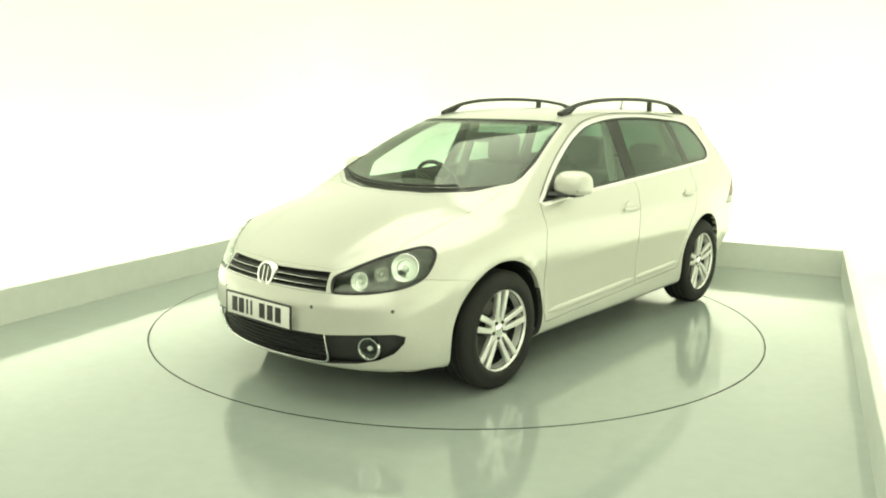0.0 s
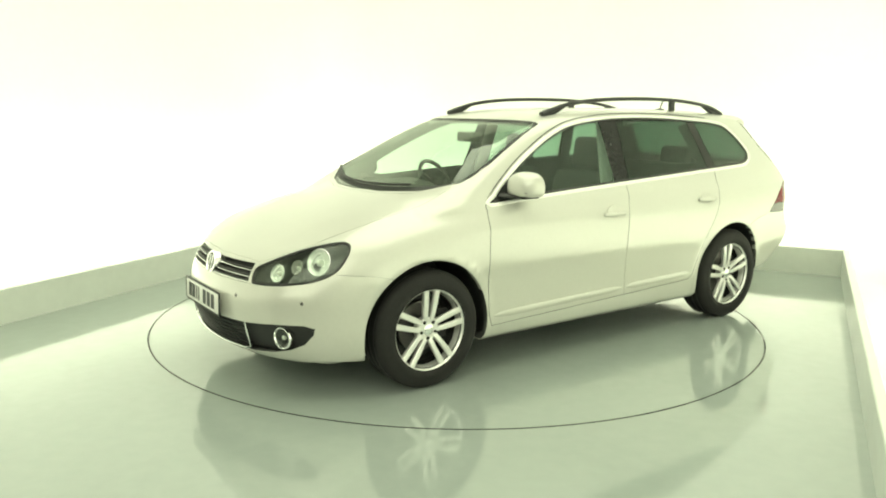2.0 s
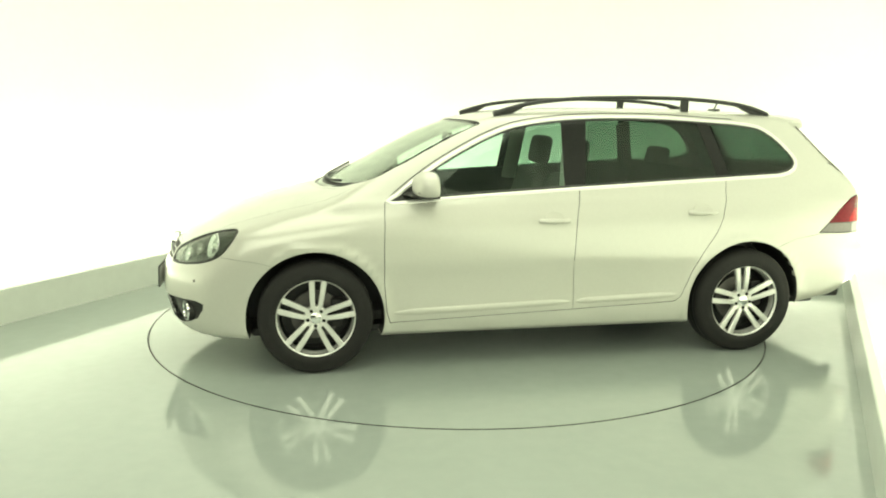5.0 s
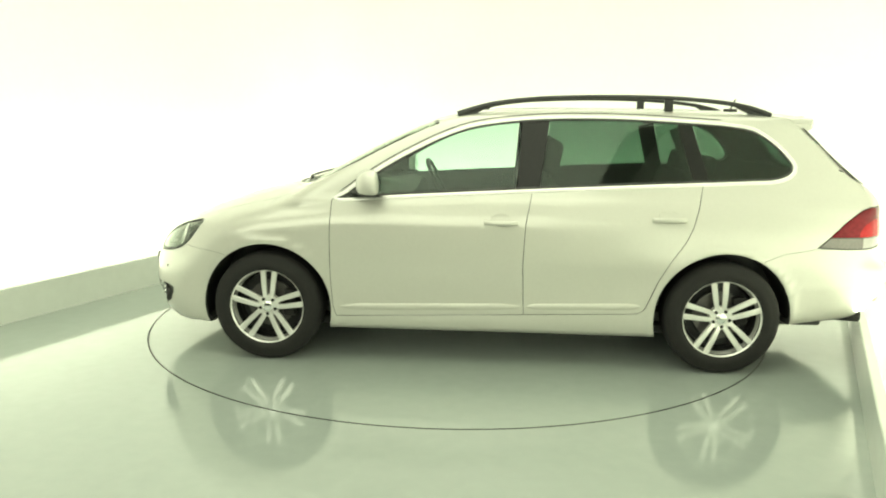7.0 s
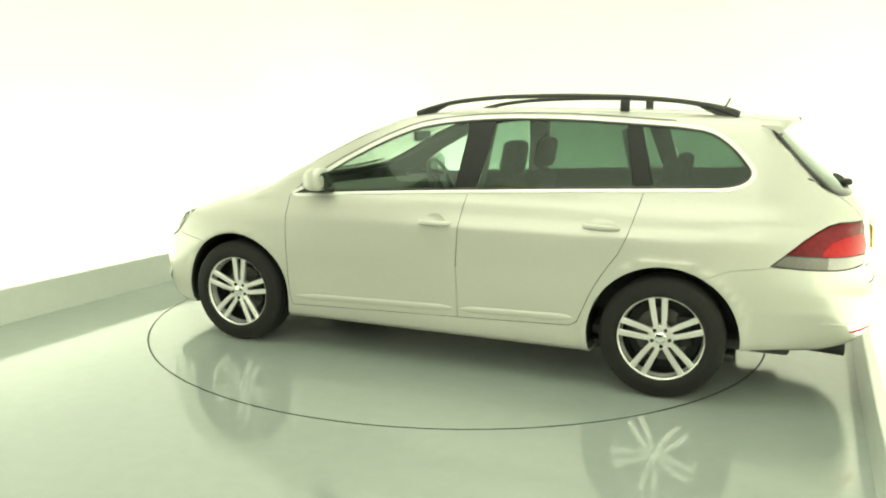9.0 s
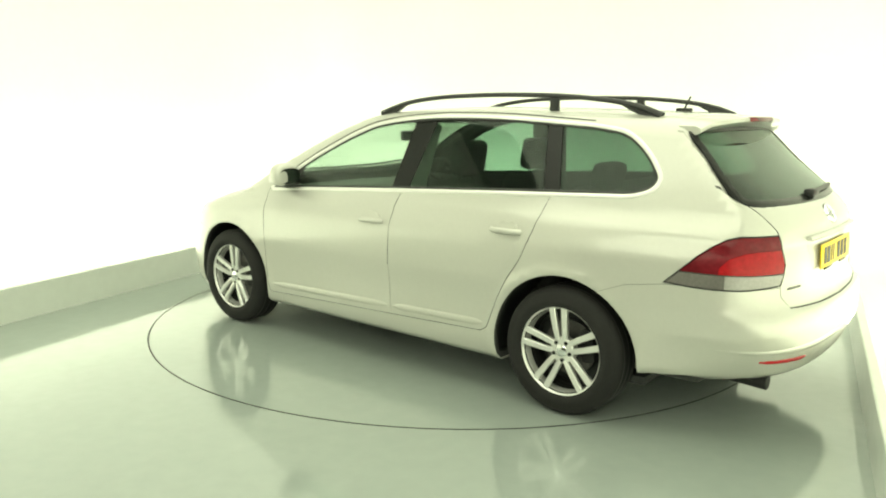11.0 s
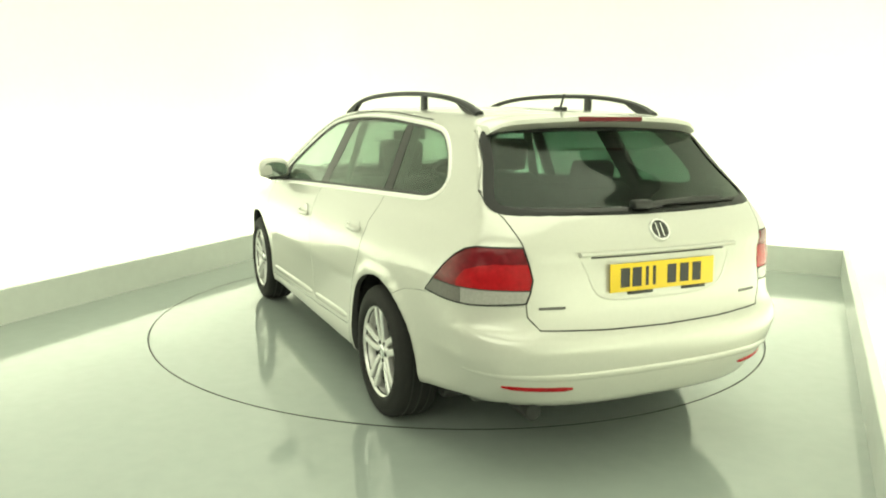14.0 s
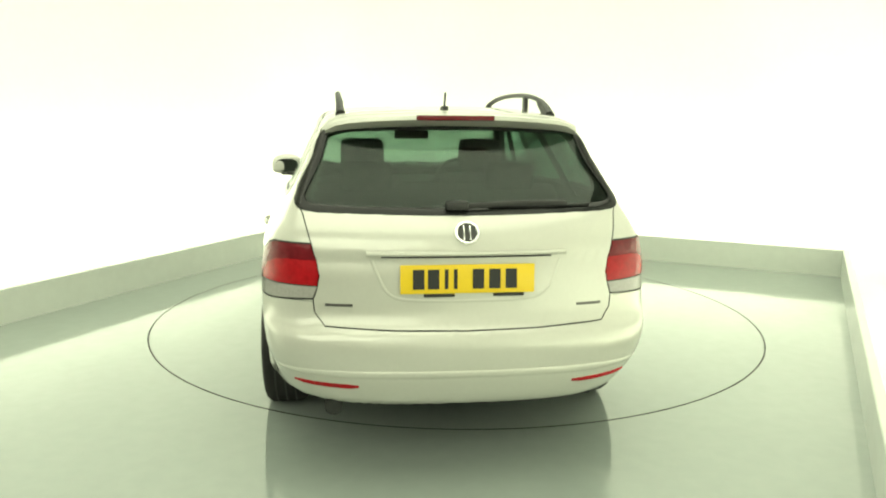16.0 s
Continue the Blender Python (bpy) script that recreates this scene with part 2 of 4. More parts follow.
    tagged(part("ceiling", bm, GREYPAINT, None, smooth=False), "plain grey studio ceiling", "ceiling", kind="structure")


def build_turntable():
    bm = lathe([(0.0005, 0.0), (0.7, 0.0), (1.4, 0.0), (TABLE_R - 0.004, 0.0), (TABLE_R, -0.004), (TABLE_R, -0.09)], 128)
    bmesh.ops.rotate(bm, cent=(0, 0, 0), matrix=Matrix.Rotation(radians(90), 3, "X"), verts=bm.verts)
    ob = part("turntable", bm, TABLE, None, angle=30)
    bm = lathe([(TABLE_R - 0.003, -0.02), (TABLE_R - 0.003, 0.0012), (TABLE_R + 0.001, 0.0012), (TABLE_R + 0.001, -0.03)], 128)
    bmesh.ops.rotate(bm, cent=(0, 0, 0), matrix=Matrix.Rotation(radians(90), 3, "X"), verts=bm.verts)
    part("edge_ring", bm, BLACK, ob, "black edge ring")
    return tagged(ob, "round pale grey glossy turntable flush with the platform", "turntable")


# ---- the car's skin ----
def curve(x, xs, ys):
    xs, ys = np.array(xs, float), np.array(ys, float)
    d = np.diff(ys) / np.diff(xs)
    m = np.concatenate([[d[0]], np.where(d[1:] * d[:-1] > 0, 2 * d[1:] * d[:-1] / np.where(d[1:] + d[:-1] == 0, 1, d[1:] + d[:-1]), 0), [d[-1]]])
    x = np.clip(x, xs[0], xs[-1])
    i = np.clip(np.searchsorted(xs, x) - 1, 0, len(xs) - 2)
    h = xs[i + 1] - xs[i]
    t = (x - xs[i]) / h
    return ((2 * t**3 - 3 * t**2 + 1) * ys[i] + (t**3 - 2 * t**2 + t) * h * m[i]
            + (3 * t**2 - 2 * t**3) * ys[i + 1] + (t**3 - t**2) * h * m[i + 1])


def smax(a, b, k):
    h = np.clip(0.5 + 0.5 * (a - b) / k, 0, 1)
    return b + (a - b) * h + k * h * (1 - h)


def hull(x, y, z):
    """Negative inside the car's outer skin, positive outside, roughly in metres."""
    y = np.abs(y)
    # lower body: side, bonnet, nose, tail, underside
    width = curve(z, [0.12, 0.24, 0.30, 0.348, 0.40, 0.50, 0.64, 0.78, 0.90, 0.97, 1.10], [0.79, 0.845, 0.855, 0.857, 0.857, 0.861, 0.875, 0.875, 0.857, 0.835, 0.76])
    width = width - curve(x, [-2.3, -2.0, -1.7, -1.3, -0.9, 0.9, 1.3, 1.6, 1.85, 2.1], [0.11, 0.072, 0.042, 0.010, 0, 0, 0.004, 0.022, 0.06, 0.12])
    width = width - 0.10 * np.clip((-1.6 - x) / 0.5, 0, 1) * np.clip((0.5 - z) / 0.25, 0, 1)
    for hub in (1.289, -1.289):
        r = np.hypot(x - hub, z - 0.31)
        width = width + 0.008 * np.exp(-(((r - 0.395) / 0.026) ** 2)) * (z > 0.1)
    side = y - width
    bonnet = (z - curve(x, [0.6, 0.9, 1.2, 1.48, 1.75, 1.94, 2.06, 2.2], [1.05, 1.035, 0.992, 0.932, 0.85, 0.765, 0.70, 0.60]) + 0.10 * y**2 + 0.12 * y**6
              - 0.0025 * np.tanh((0.36 + 0.23 * (2.0 - x) - y) / 0.04)) * 0.95
    nose = (x - 2.19 + curve(z, [0.12, 0.2, 0.3, 0.40, 0.5, 0.6, 0.7, 0.8, 0.95], [0.17, 0.07, 0.02, 0, 0.005, 0.04, 0.085, 0.14, 0.27]) + 0.35 * y**2 + 0.60 * y**6) * 0.85
    tail = (curve(z, [0.2, 0.28, 0.36, 0.45, 0.55, 0.60, 0.64, 0.70, 0.80, 0.95, 1.03, 1.08, 1.2, 1.36, 1.45],
                  [-2.16, -2.24, -2.29, -2.318, -2.326, -2.315, -2.275, -2.26, -2.258, -2.225, -2.172, -2.115, -1.967, -1.80, -1.70]) + 0.12 * y**2 + 0.55 * y**6
            + curve(z, [0.2, 0.3, 0.45, 0.55], [0.85, 0.60, 0.12, 0]) * y**4 - x) * 0.85
    under = curve(x, [-2.4, -1.7, -1.2, 1.2, 1.7, 2.3], [0.305, 0.275, 0.19, 0.19, 0.19, 0.20]) - z
    low = smax(smax(side, bonnet, 0.10), smax(nose, tail, 0.01), 0.07)
    low = smax(low, under, 0.04)
    # greenhouse: windscreen, roof, sides, rear glass
    sx = x + 0.17 * y**2
    screen = (z - curve(sx, [0.0, 0.2, 0.35, 0.55, 0.75, 1.0, 1.2, 1.35], [1.50, 1.455, 1.403, 1.322, 1.228, 1.093, 0.982, 0.89])) * 0.86
    roof = z - curve(x, [-2.1, -1.85, -1.4, -0.9, -0.4, 0, 0.3, 0.6], [1.405, 1.432, 1.458, 1.473, 1.474, 1.460, 1.435, 1.39]) + 0.07 * y**2 + 0.25 * y**6
    half = 0.83 - 0.50 * (z - 0.95) - curve(x, [-2.2, -1.7, -1.0, -0.5, 0, 0.35, 0.9, 1.2], [0.11, 0.055, 0.01, 0, 0.004, 0.015, 0.022, 0.040])
    cabin = smax(smax(screen, roof, 0.06), (y - half) * 0.9, 0.07)
    cabin = smax(cabin, tail, 0.035)
    cabin = smax(smax(cabin, 0.92 - z, 0.02), x - 1.25, 0.01)
    return -smax(-low, -cabin, 0.045)


def hull_normal(p):
    e = 0.002
    x, y, z = p.T
    g = np.stack([hull(x + e, y, z) - hull(x - e, y, z), hull(x, y + e, z) - hull(x, y - e, z), hull(x, y, z + e) - hull(x, y, z - e)], 1)
    return g / np.maximum(np.linalg.norm(g, axis=1), 1e-9)[:, None]


def skin_points(off, stations, fan, around):
    """Points of the skin moved outwards by off: rays from the car's spine, with a fan at each end."""
    x0, x1, z0 = -1.55, 1.5, 0.553
    phi = np.arange(around) * 2 * np.pi / around
    o, d = [], []
    fan_a = (np.pi / 2) * np.linspace(0, 1, fan + 1)[1:-1]
    for a in fan_a:
        o.append((x0, 0, z0)), d.append((-np.cos(a), np.sin(a)))
    for x in np.linspace(x0, x1, stations):
        o.append((x, 0, z0)), d.append((0, 1))
    for a in fan_a[::-1]:
        o.append((x1, 0, z0)), d.append((np.cos(a), np.sin(a)))
    o, d = np.array(o), np.array(d)
    D = np.stack([np.repeat(d[:, :1], around, 1), d[:, 1:] * np.sin(phi)[None], d[:, 1:] * np.cos(phi)[None]], 2).reshape(-1, 3)
    O = np.repeat(o[:, None], around, 1).reshape(-1, 3)
    D = np.vstack([D, [(-1, 0, 0), (1, 0, 0)]])
    O = np.vstack([O, [(x0, 0, z0), (x1, 0, z0)]])
    lo, hi = np.zeros(len(O)), np.full(len(O), 1.6)
    for _ in range(26):
        mid = (lo + hi) / 2
        out = hull(*(O + D * mid[:, None]).T) > off
        hi, lo = np.where(out, mid, hi), np.where(out, lo, mid)
    P = O + D * ((lo + hi) / 2)[:, None]
    faces, n = [], len(o)
    for i in range(n - 1):
        for j in range(around):
            k = (j + 1) % around
            faces.append((i * around + j, i * around + k, (i + 1) * around + k, (i + 1) * around + j))
    a, b = n * around, n * around + 1
    for j in range(around):
        k = (j + 1) % around
        faces.append((a, k, j))
        faces.append((b, (n - 1) * around + j, (n - 1) * around + k))
    return P, faces


GRIDS = {}


def grid_at(off, res):
    if (off, res) not in GRIDS:
        GRIDS[off, res] = skin_points(off, *res)
    return GRIDS[off, res]


def slab(out, inn, box=None, res=(110, 38, 136)):
    """A closed piece of the skin between two depths, all of it or what lies in a box (x0, x1, y0, y1, z0, z1)."""
    P, F = grid_at(out, res)
    Q, _ = grid_at(inn, res)
    F = np.array([f if len(f) == 4 else (*f, -1) for f in F])
    if box:
        x0, x1, y0, y1, z0, z1 = box
        ok = (P[:, 0] > x0) & (P[:, 0] < x1) & (P[:, 1] > y0) & (P[:, 1] < y1) & (P[:, 2] > z0) & (P[:, 2] < z1)
        hit = np.where(F >= 0, ok[F], False).any(1)
        F = F[hit]
    faces = [tuple(int(v) for v in f if v >= 0) for f in F]
    n = len(P)
    edges = {}
    for f in faces:
        for a, b in zip(f, f[1:] + f[:1]):
            edges[a, b] = 1
    every = list(faces) + [tuple(v + n for v in reversed(f)) for f in faces]
    every += [(b, a, a + n, b + n) for a, b in edges if (b, a) not in edges]
    used = sorted({v for f in every for v in f})
    new_id = {v: k for k, v in enumerate(used)}
    me = mesh_of("slab", np.vstack([P, Q])[used], [tuple(new_id[v] for v in f) for f in every])
    bm = bmesh.new()
    bm.from_mesh(me)
    bm.faces.ensure_lookup_table()
    f = bm.faces[0]
    if f.normal.dot(Vector(hull_normal(np.array([tuple(f.calc_center_median())]))[0])) < 0:
        bmesh.ops.reverse_faces(bm, faces=bm.faces)
    bm.to_mesh(me)
    bm.free()
    return me


def box_of(poly, axis, flip=False, angle=0.0, pad=0.09):
    """The box of the space that an outline covers."""
    u, v = [p[0] for p in poly], [p[1] for p in poly]
    u0, u1, v0, v1 = min(u) - pad, max(u) + pad, min(v) - pad, max(v) + pad
    if axis == "y":
        return (u0, u1, -9, -0.3, v0, v1) if flip else (u0, u1, 0.3, 9, v0, v1)
    if axis == "z":
        return (u0, u1, v0, v1, 0.6, 9)
    if axis == "x":
        return (1.3, 9, u0, u1, v0, v1) if sum(p[1] for p in poly) / len(poly) < 0.69 and max(v) < 0.7 else (-9, -1.5, u0, u1, v0, v1)
    front = angle < 90
    return (1.45 if front else -9, 9 if front else -1.6, -9 if flip else 0.2, -0.2 if flip else 9, v0, v1)


def prism(poly, axis, lo, hi, flip=False, angle=0.0, bm=None):
    """Cutter: a 2D outline pushed along an axis. axis 'y': (x, z); 'z': (x, y); 'x': (y, z); 'd': (u, z) across the heading angle. flip mirrors left and right."""
    b = bmesh.new()
    c, s = math.cos(radians(angle)), math.sin(radians(angle))
    def at(u, v, w):
        p = {"y": (u, w, v), "z": (u, v, w), "x": (w, u, v), "d": (w * c - u * s, w * s + u * c, v)}[axis]
        return (p[0], -p[1], p[2]) if flip else p
    low, top = [b.verts.new(at(u, v, lo)) for u, v in poly], [b.verts.new(at(u, v, hi)) for u, v in poly]
    n = len(poly)
    b.faces.new(low), b.faces.new(top)
    for i in range(n):
        b.faces.new((low[i], low[(i + 1) % n], top[(i + 1) % n], top[i]))
    bmesh.ops.recalc_face_normals(b, faces=b.faces)
    return join(bm, b)


def boolean(me, cutter, op, keep=False):
    """Exact boolean of two meshes, as a new mesh."""
    if isinstance(cutter, bmesh.types.BMesh):
        cm = bpy.data.meshes.new("cutter")
        cutter.to_mesh(cm)
        if not keep:
            cutter.free()
    else:
        cm = cutter
    a, b = new("work", me), new("tool", cm)
    mod = a.modifiers.new("cut", "BOOLEAN")
    mod.operation, mod.solver, mod.object = op, "EXACT", b
    out = bpy.data.meshes.new_from_object(a.evaluated_get(bpy.context.evaluated_depsgraph_get()))
    bpy.data.objects.remove(a), bpy.data.objects.remove(b)
    return out


def finish(me, off=0.0, inside=1):
    """Shade the outer faces by the skin's own normals; inner faces take the second material."""
    n = len(me.polygons)
    c, fn, tot = np.empty(n * 3), np.empty(n * 3), np.empty(n, int)
    me.polygons.foreach_get("center", c), me.polygons.foreach_get("normal", fn), me.polygons.foreach_get("loop_total", tot)
    vi, co = np.empty(len(me.loops), int), np.empty(len(me.vertices) * 3)
    me.loops.foreach_get("vertex_index", vi), me.vertices.foreach_get("co", co)
    p = co.reshape(-1, 3)[vi]
    face = np.repeat(np.arange(n), tot)
    g = hull_normal(p)
    f = fn.reshape(-1, 3)[face]
    outer = ((g * f).sum(1) > 0.75)
    near = np.abs(hull(*p.T) - off) < 0.004
    nn = np.where((outer & near)[:, None], g, f)
    me.shade_smooth()
    me.normals_split_custom_set([tuple(v) for v in nn])
    if inside:
        h = hull(*c.reshape(-1, 3).T)
        idx = np.where(h < off - 0.012, 1, 0)
        me.polygons.foreach_set("material_index", idx.astype(np.int32))
    return me


def cast(base, way, lo, hi, off):
    """Points along the rays where the skin, moved outwards by off, is met."""
    base, way = np.array(base, float), np.array(way, float)
    lo, hi = np.full(len(base), float(lo)), np.full(len(base), float(hi))
    off = np.broadcast_to(np.array(off, float), lo.shape)
    for _ in range(22):
        mid = (lo + hi) / 2
        out = hull(*(base + way * mid[:, None]).T) > off
        hi, lo = np.where(out, mid, hi), np.where(out, lo, mid)
    return [Vector(v) for v in base + way * lo[:, None]]


def sides(points, off=0.0, sign=1):
    """The skin's points at (x, z) on the left side, or the right for sign -1."""
    return cast([(x, 0, z) for x, z in points], [(0, sign, 0)] * len(points), 0.2, 1.2, off)


def ends(points, rear=False, off=0.0):
    """The skin's points at (y, z) on the nose or the tail."""
    return cast([(0, y, z) for y, z in points], [(-1 if rear else 1, 0, 0)] * len(points), 1.2, 2.6, off)


def tops(points, off=0.0):
    """The skin's points at (x, y) seen from above."""
    return cast([(x, y, 0) for x, y in points], [(0, 0, 1)] * len(points), 0.5, 1.7, off)


def slants(points, angle, sign=1, off=0.0):
    """The skin's points at (u, z) seen along a slanted heading."""
    c, d = math.cos(radians(angle)), math.sin(radians(angle))
    return cast([(-u * d, sign * u * c, z) for u, z in points], [(c, sign * d, 0)] * len(points), 1.3, 2.8, off)


def on_side(x, z, off=0.0, sign=1):
    return sides([(x, z)], off, sign)[0]


def on_end(y, z, rear=False, off=0.0):
    return ends([(y, z)], rear, off)[0]


def on_top(x, y, off=0.0):
    return tops([(x, y)], off)[0]


def normals(points):
    return [Vector(v) for v in hull_normal(np.array([tuple(p) for p in points]))]


def normal_at(p):
    return normals([p])[0]


# outlines
DLO = smooth_loop([(0.865, 0.948), (0.58, 0.968), (-0.18, 1.012), (-0.87, 1.047), (-1.40, 1.07), (-1.55, 1.078), (-1.635, 1.105), (-1.665, 1.15), (-1.64, 1.20), (-1.565, 1.28),
                   (-1.46, 1.348), (-1.33, 1.372), (-1.18, 1.384), (-0.72, 1.407), (-0.28, 1.403), (0.07, 1.366), (0.27, 1.305), (0.46, 1.215), (0.62, 1.125), (0.75, 1.038), (0.82, 0.985)], 4)
FRONT_DOOR = [(0.905, 0.94), (0.912, 0.73), (0.912, 0.5), (0.90, 0.34), (0.88, 0.275), (-0.19, 0.312), (-0.18, 0.6), (-0.19, 0.82), (-0.225, 1.015), (-0.23, 1.06), (0.6, 1.01), (0.86, 0.99)]
REAR_DOOR = [(-0.23, 1.06), (-0.225, 1.015), (-0.19, 0.82), (-0.18, 0.6), (-0.19, 0.312), (-0.82, 0.335), (-0.86, 0.36), (-0.885, 0.42), (-0.93, 0.53), (-0.985, 0.63), (-1.06, 0.74), (-1.10, 0.83), (-1.135, 0.95), (-1.16, 1.055), (-1.165, 1.1), (-0.9, 1.09)]
HEADLIGHT = smooth_loop([(-1.005, 0.655), (-0.935, 0.692), (-0.83, 0.735), (-0.734, 0.767), (-0.600, 0.797), (-0.535, 0.797), (-0.508, 0.772), (-0.520, 0.72), (-0.568, 0.656), (-0.674, 0.614), (-0.832, 0.590), (-0.985, 0.583), (-1.012, 0.60)], 3)
TAILLIGHT = [(0.505, 0.724), (0.56, 0.795), (0.611, 0.855), (0.66, 0.90), (0.71, 0.932), (0.76, 0.946), (0.941, 0.947), (0.965, 0.885), (0.983, 0.822), (0.975, 0.77), (0.960, 0.728), (0.75, 0.715), (0.6, 0.715)]
GRILLE = [(-0.405, 0.590), (-0.2, 0.590), (0, 0.588), (0.2, 0.590), (0.405, 0.590), (0.385, 0.676), (0.2, 0.672), (0, 0.668), (-0.2, 0.672), (-0.385, 0.676)]
LOWER = [(0.0, 0.385), (0.42, 0.388), (0.60, 0.402), (0.71, 0.405), (0.742, 0.39), (0.735, 0.355), (0.70, 0.305), (0.64, 0.272), (0.55, 0.248), (0.37, 0.228), (0.0, 0.224)]
LOWER = LOWER + [(-y, z) for y, z in LOWER[-2:0:-1]]
SCREEN = [(0.318, 0.575), (0.34, 0.45), (0.365, 0.2), (0.37, 0.0), (0.365, -0.2), (0.34, -0.45), (0.318, -0.575), (0.53, -0.63), (0.76, -0.685), (0.92, -0.703), (0.985, -0.69), (1.13, -0.50), (1.232, -0.25), (1.262, 0.0),
          (1.232, 0.25), (1.13, 0.50), (0.985, 0.69), (0.92, 0.703), (0.76, 0.685), (0.53, 0.63)]
REAR_WINDOW = smooth_loop([(0.0, 1.385), (0.40, 1.378), (0.545, 1.358), (0.585, 1.25), (0.640, 1.135), (0.650, 1.098), (0.61, 1.066), (0.40, 1.058), (0.0, 1.053), (-0.40, 1.058), (-0.61, 1.066), (-0.650, 1.098), (-0.640, 1.135), (-0.585, 1.25), (-0.545, 1.358), (-0.40, 1.378)], 3)
TAILGATE = [(0.56, 1.5), (0.562, 1.36), (0.598, 1.25), (0.653, 1.14), (0.661, 1.10), (0.628, 1.045), (0.595, 0.948), (0.568, 0.84), (0.59, 0.735), (0.585, 0.68), (0.546, 0.633), (0.28, 0.622), (0.0, 0.619)]
TAILGATE = TAILGATE + [(-y, z) for y, z in TAILGATE[-2::-1]]
BONNET = [(1.03, 0.672), (1.305, 0.64), (1.565, 0.632), (1.80, 0.60), (1.95, 0.52), (2.03, 0.40), (2.06, 0.22), (2.075, 0.0)]
BONNET = BONNET + [(x, -y) for x, y in BONNET[-2::-1]] + [(1.16, -0.50), (1.262, -0.25), (1.292, 0.0), (1.262, 0.25), (1.16, 0.50)]
FRONT_BUMPER = [(1.45, 0.05), (1.45, 0.60), (1.60, 0.635), (1.79, 0.655), (1.88, 0.615), (2.0, 0.590), (2.10, 0.584), (2.4, 0.584), (2.4, 0.05)]
REAR_BUMPER = [(-1.45, 0.05), (-1.45, 0.63), (-1.60, 0.69), (-1.79, 0.718), (-1.95, 0.722), (-2.4, 0.722), (-2.4, 0.05)]


def shrink(poly, d):
    """Move an outline inwards by d."""
    p = [Vector(q) for q in poly]
    n = len(p)
    area = sum(p[i].x * p[(i + 1) % n].y - p[(i + 1) % n].x * p[i].y for i in range(n))
    s = 1 if area > 0 else -1
    out = []
    for i in range(n):
        a, b = (p[i] - p[i - 1]).normalized(), (p[(i + 1) % n] - p[i]).normalized()
        na, nb = Vector((-a.y, a.x)), Vector((-b.y, b.x))
        m = na + nb
        m = m.normalized() / max(0.4, m.normalized().dot(na)) if m.length > 1e-6 else na
        out.append(tuple(p[i] + m * d * s))
    return out


def build_car():
    car = new("estate_car")
    tagged(car, "pale silver-white estate car with black roof rails on the turntable", "car")
    root = Matrix.Translation((-AXIS_X, -AXIS_Y, 0))

    def own(name, me, mats, label="", parent=None):
        return put(name, me, mats, parent or car, label, None if parent else root)

    def own_bm(name, bm, mat, label="", parent=None, **k):
        return part(name, bm, mat, parent or car, label, m=None if parent else root, **k)

    def arches(flips=(False, True), hubs=(1.289, -1.289)):
        bm = bmesh.new()
        for flip in flips:
            for hub in hubs:
                arch = [(hub + 0.378 * math.cos(a), 0.31 + 0.378 * math.sin(a)) for a in [2 * math.pi * i / 64 for i in range(64)]]
                prism(arch, "y", 0.5, 1.2, flip, bm=bm)
        return bm

    def windows():
        bm = bmesh.new()
        for flip in (False, True):
            prism(DLO, "y", 0.3, 1.2, flip, bm=bm)
        return bm

    def lamps(front=True, back=True):
        bm = bmesh.new()
        for flip in (False, True):
            if front:
                prism(HEADLIGHT, "d", 1.5, 2.3, flip, 40, bm=bm)
            if back:
                prism(TAILLIGHT, "d", 1.3, 2.7, flip, 140, bm=bm)
        return bm

    # panels: outline, direction, side
    PANELS = {"front_door": (FRONT_DOOR, "y", 0.3, 1.2, (False, True)), "rear_door": (REAR_DOOR, "y", 0.3, 1.2, (False, True)), "bonnet": (BONNET, "z", 0.6, 1.5, (False,)),
              "tailgate": (TAILGATE, "x", -2.6, -1.69, (False,)), "front_bumper": (FRONT_BUMPER, "y", -1.2, 1.2, (False,)), "rear_bumper": (REAR_BUMPER, "y", -1.2, 1.2, (False,))}

    def outline(names):
        bm = bmesh.new()
        for name in names:
            d = -0.0008 if "bumper" in name else -0.003 if name == "tailgate" else -0.001 if name == "bonnet" else -0.0018
            poly, axis, lo, hi, flips = PANELS[name]
            for flip in flips:
                prism(shrink(poly, d), axis, lo, hi, flip, bm=bm)
        return bm

    def openings(names):
        return {"arches": arches, "windows": windows, "lamps": lamps, "front_lamps": lambda: lamps(True, False), "rear_lamps": lambda: lamps(False, True), "grille": lambda: prism(GRILLE, "x", 1.9, 2.6), "intake": lambda: prism(LOWER, "x", 1.62, 2.6),
                "screen": lambda: prism(SCREEN, "z", 0.935, 1.7), "rear_window": lambda: prism(REAR_WINDOW, "x", -2.6, -1.56), "gate": lambda: outline(["tailgate"])}[names]()

    body = slab(0.0, -0.028)
    for cut in ("arches", "windows", "lamps", "grille", "intake", "screen", "rear_window"):
        body = boolean(body, openings(cut), "DIFFERENCE")
    for names in (("front_door", "tailgate", "bonnet"), ("rear_door", "rear_bumper", "front_bumper")):
        body = boolean(body, outline(names), "DIFFERENCE")
    own("body", finish(body), [PAINT, TRIM])
    CUTS = {"front_door": ("windows",), "rear_door": ("arches", "windows"), "bonnet": ("front_lamps", "grille"), "tailgate": ("rear_window", "rear_lamps"), "front_bumper": ("arches", "front_lamps", "intake", "grille"), "rear_bumper": ("arches", "gate", "rear_lamps")}
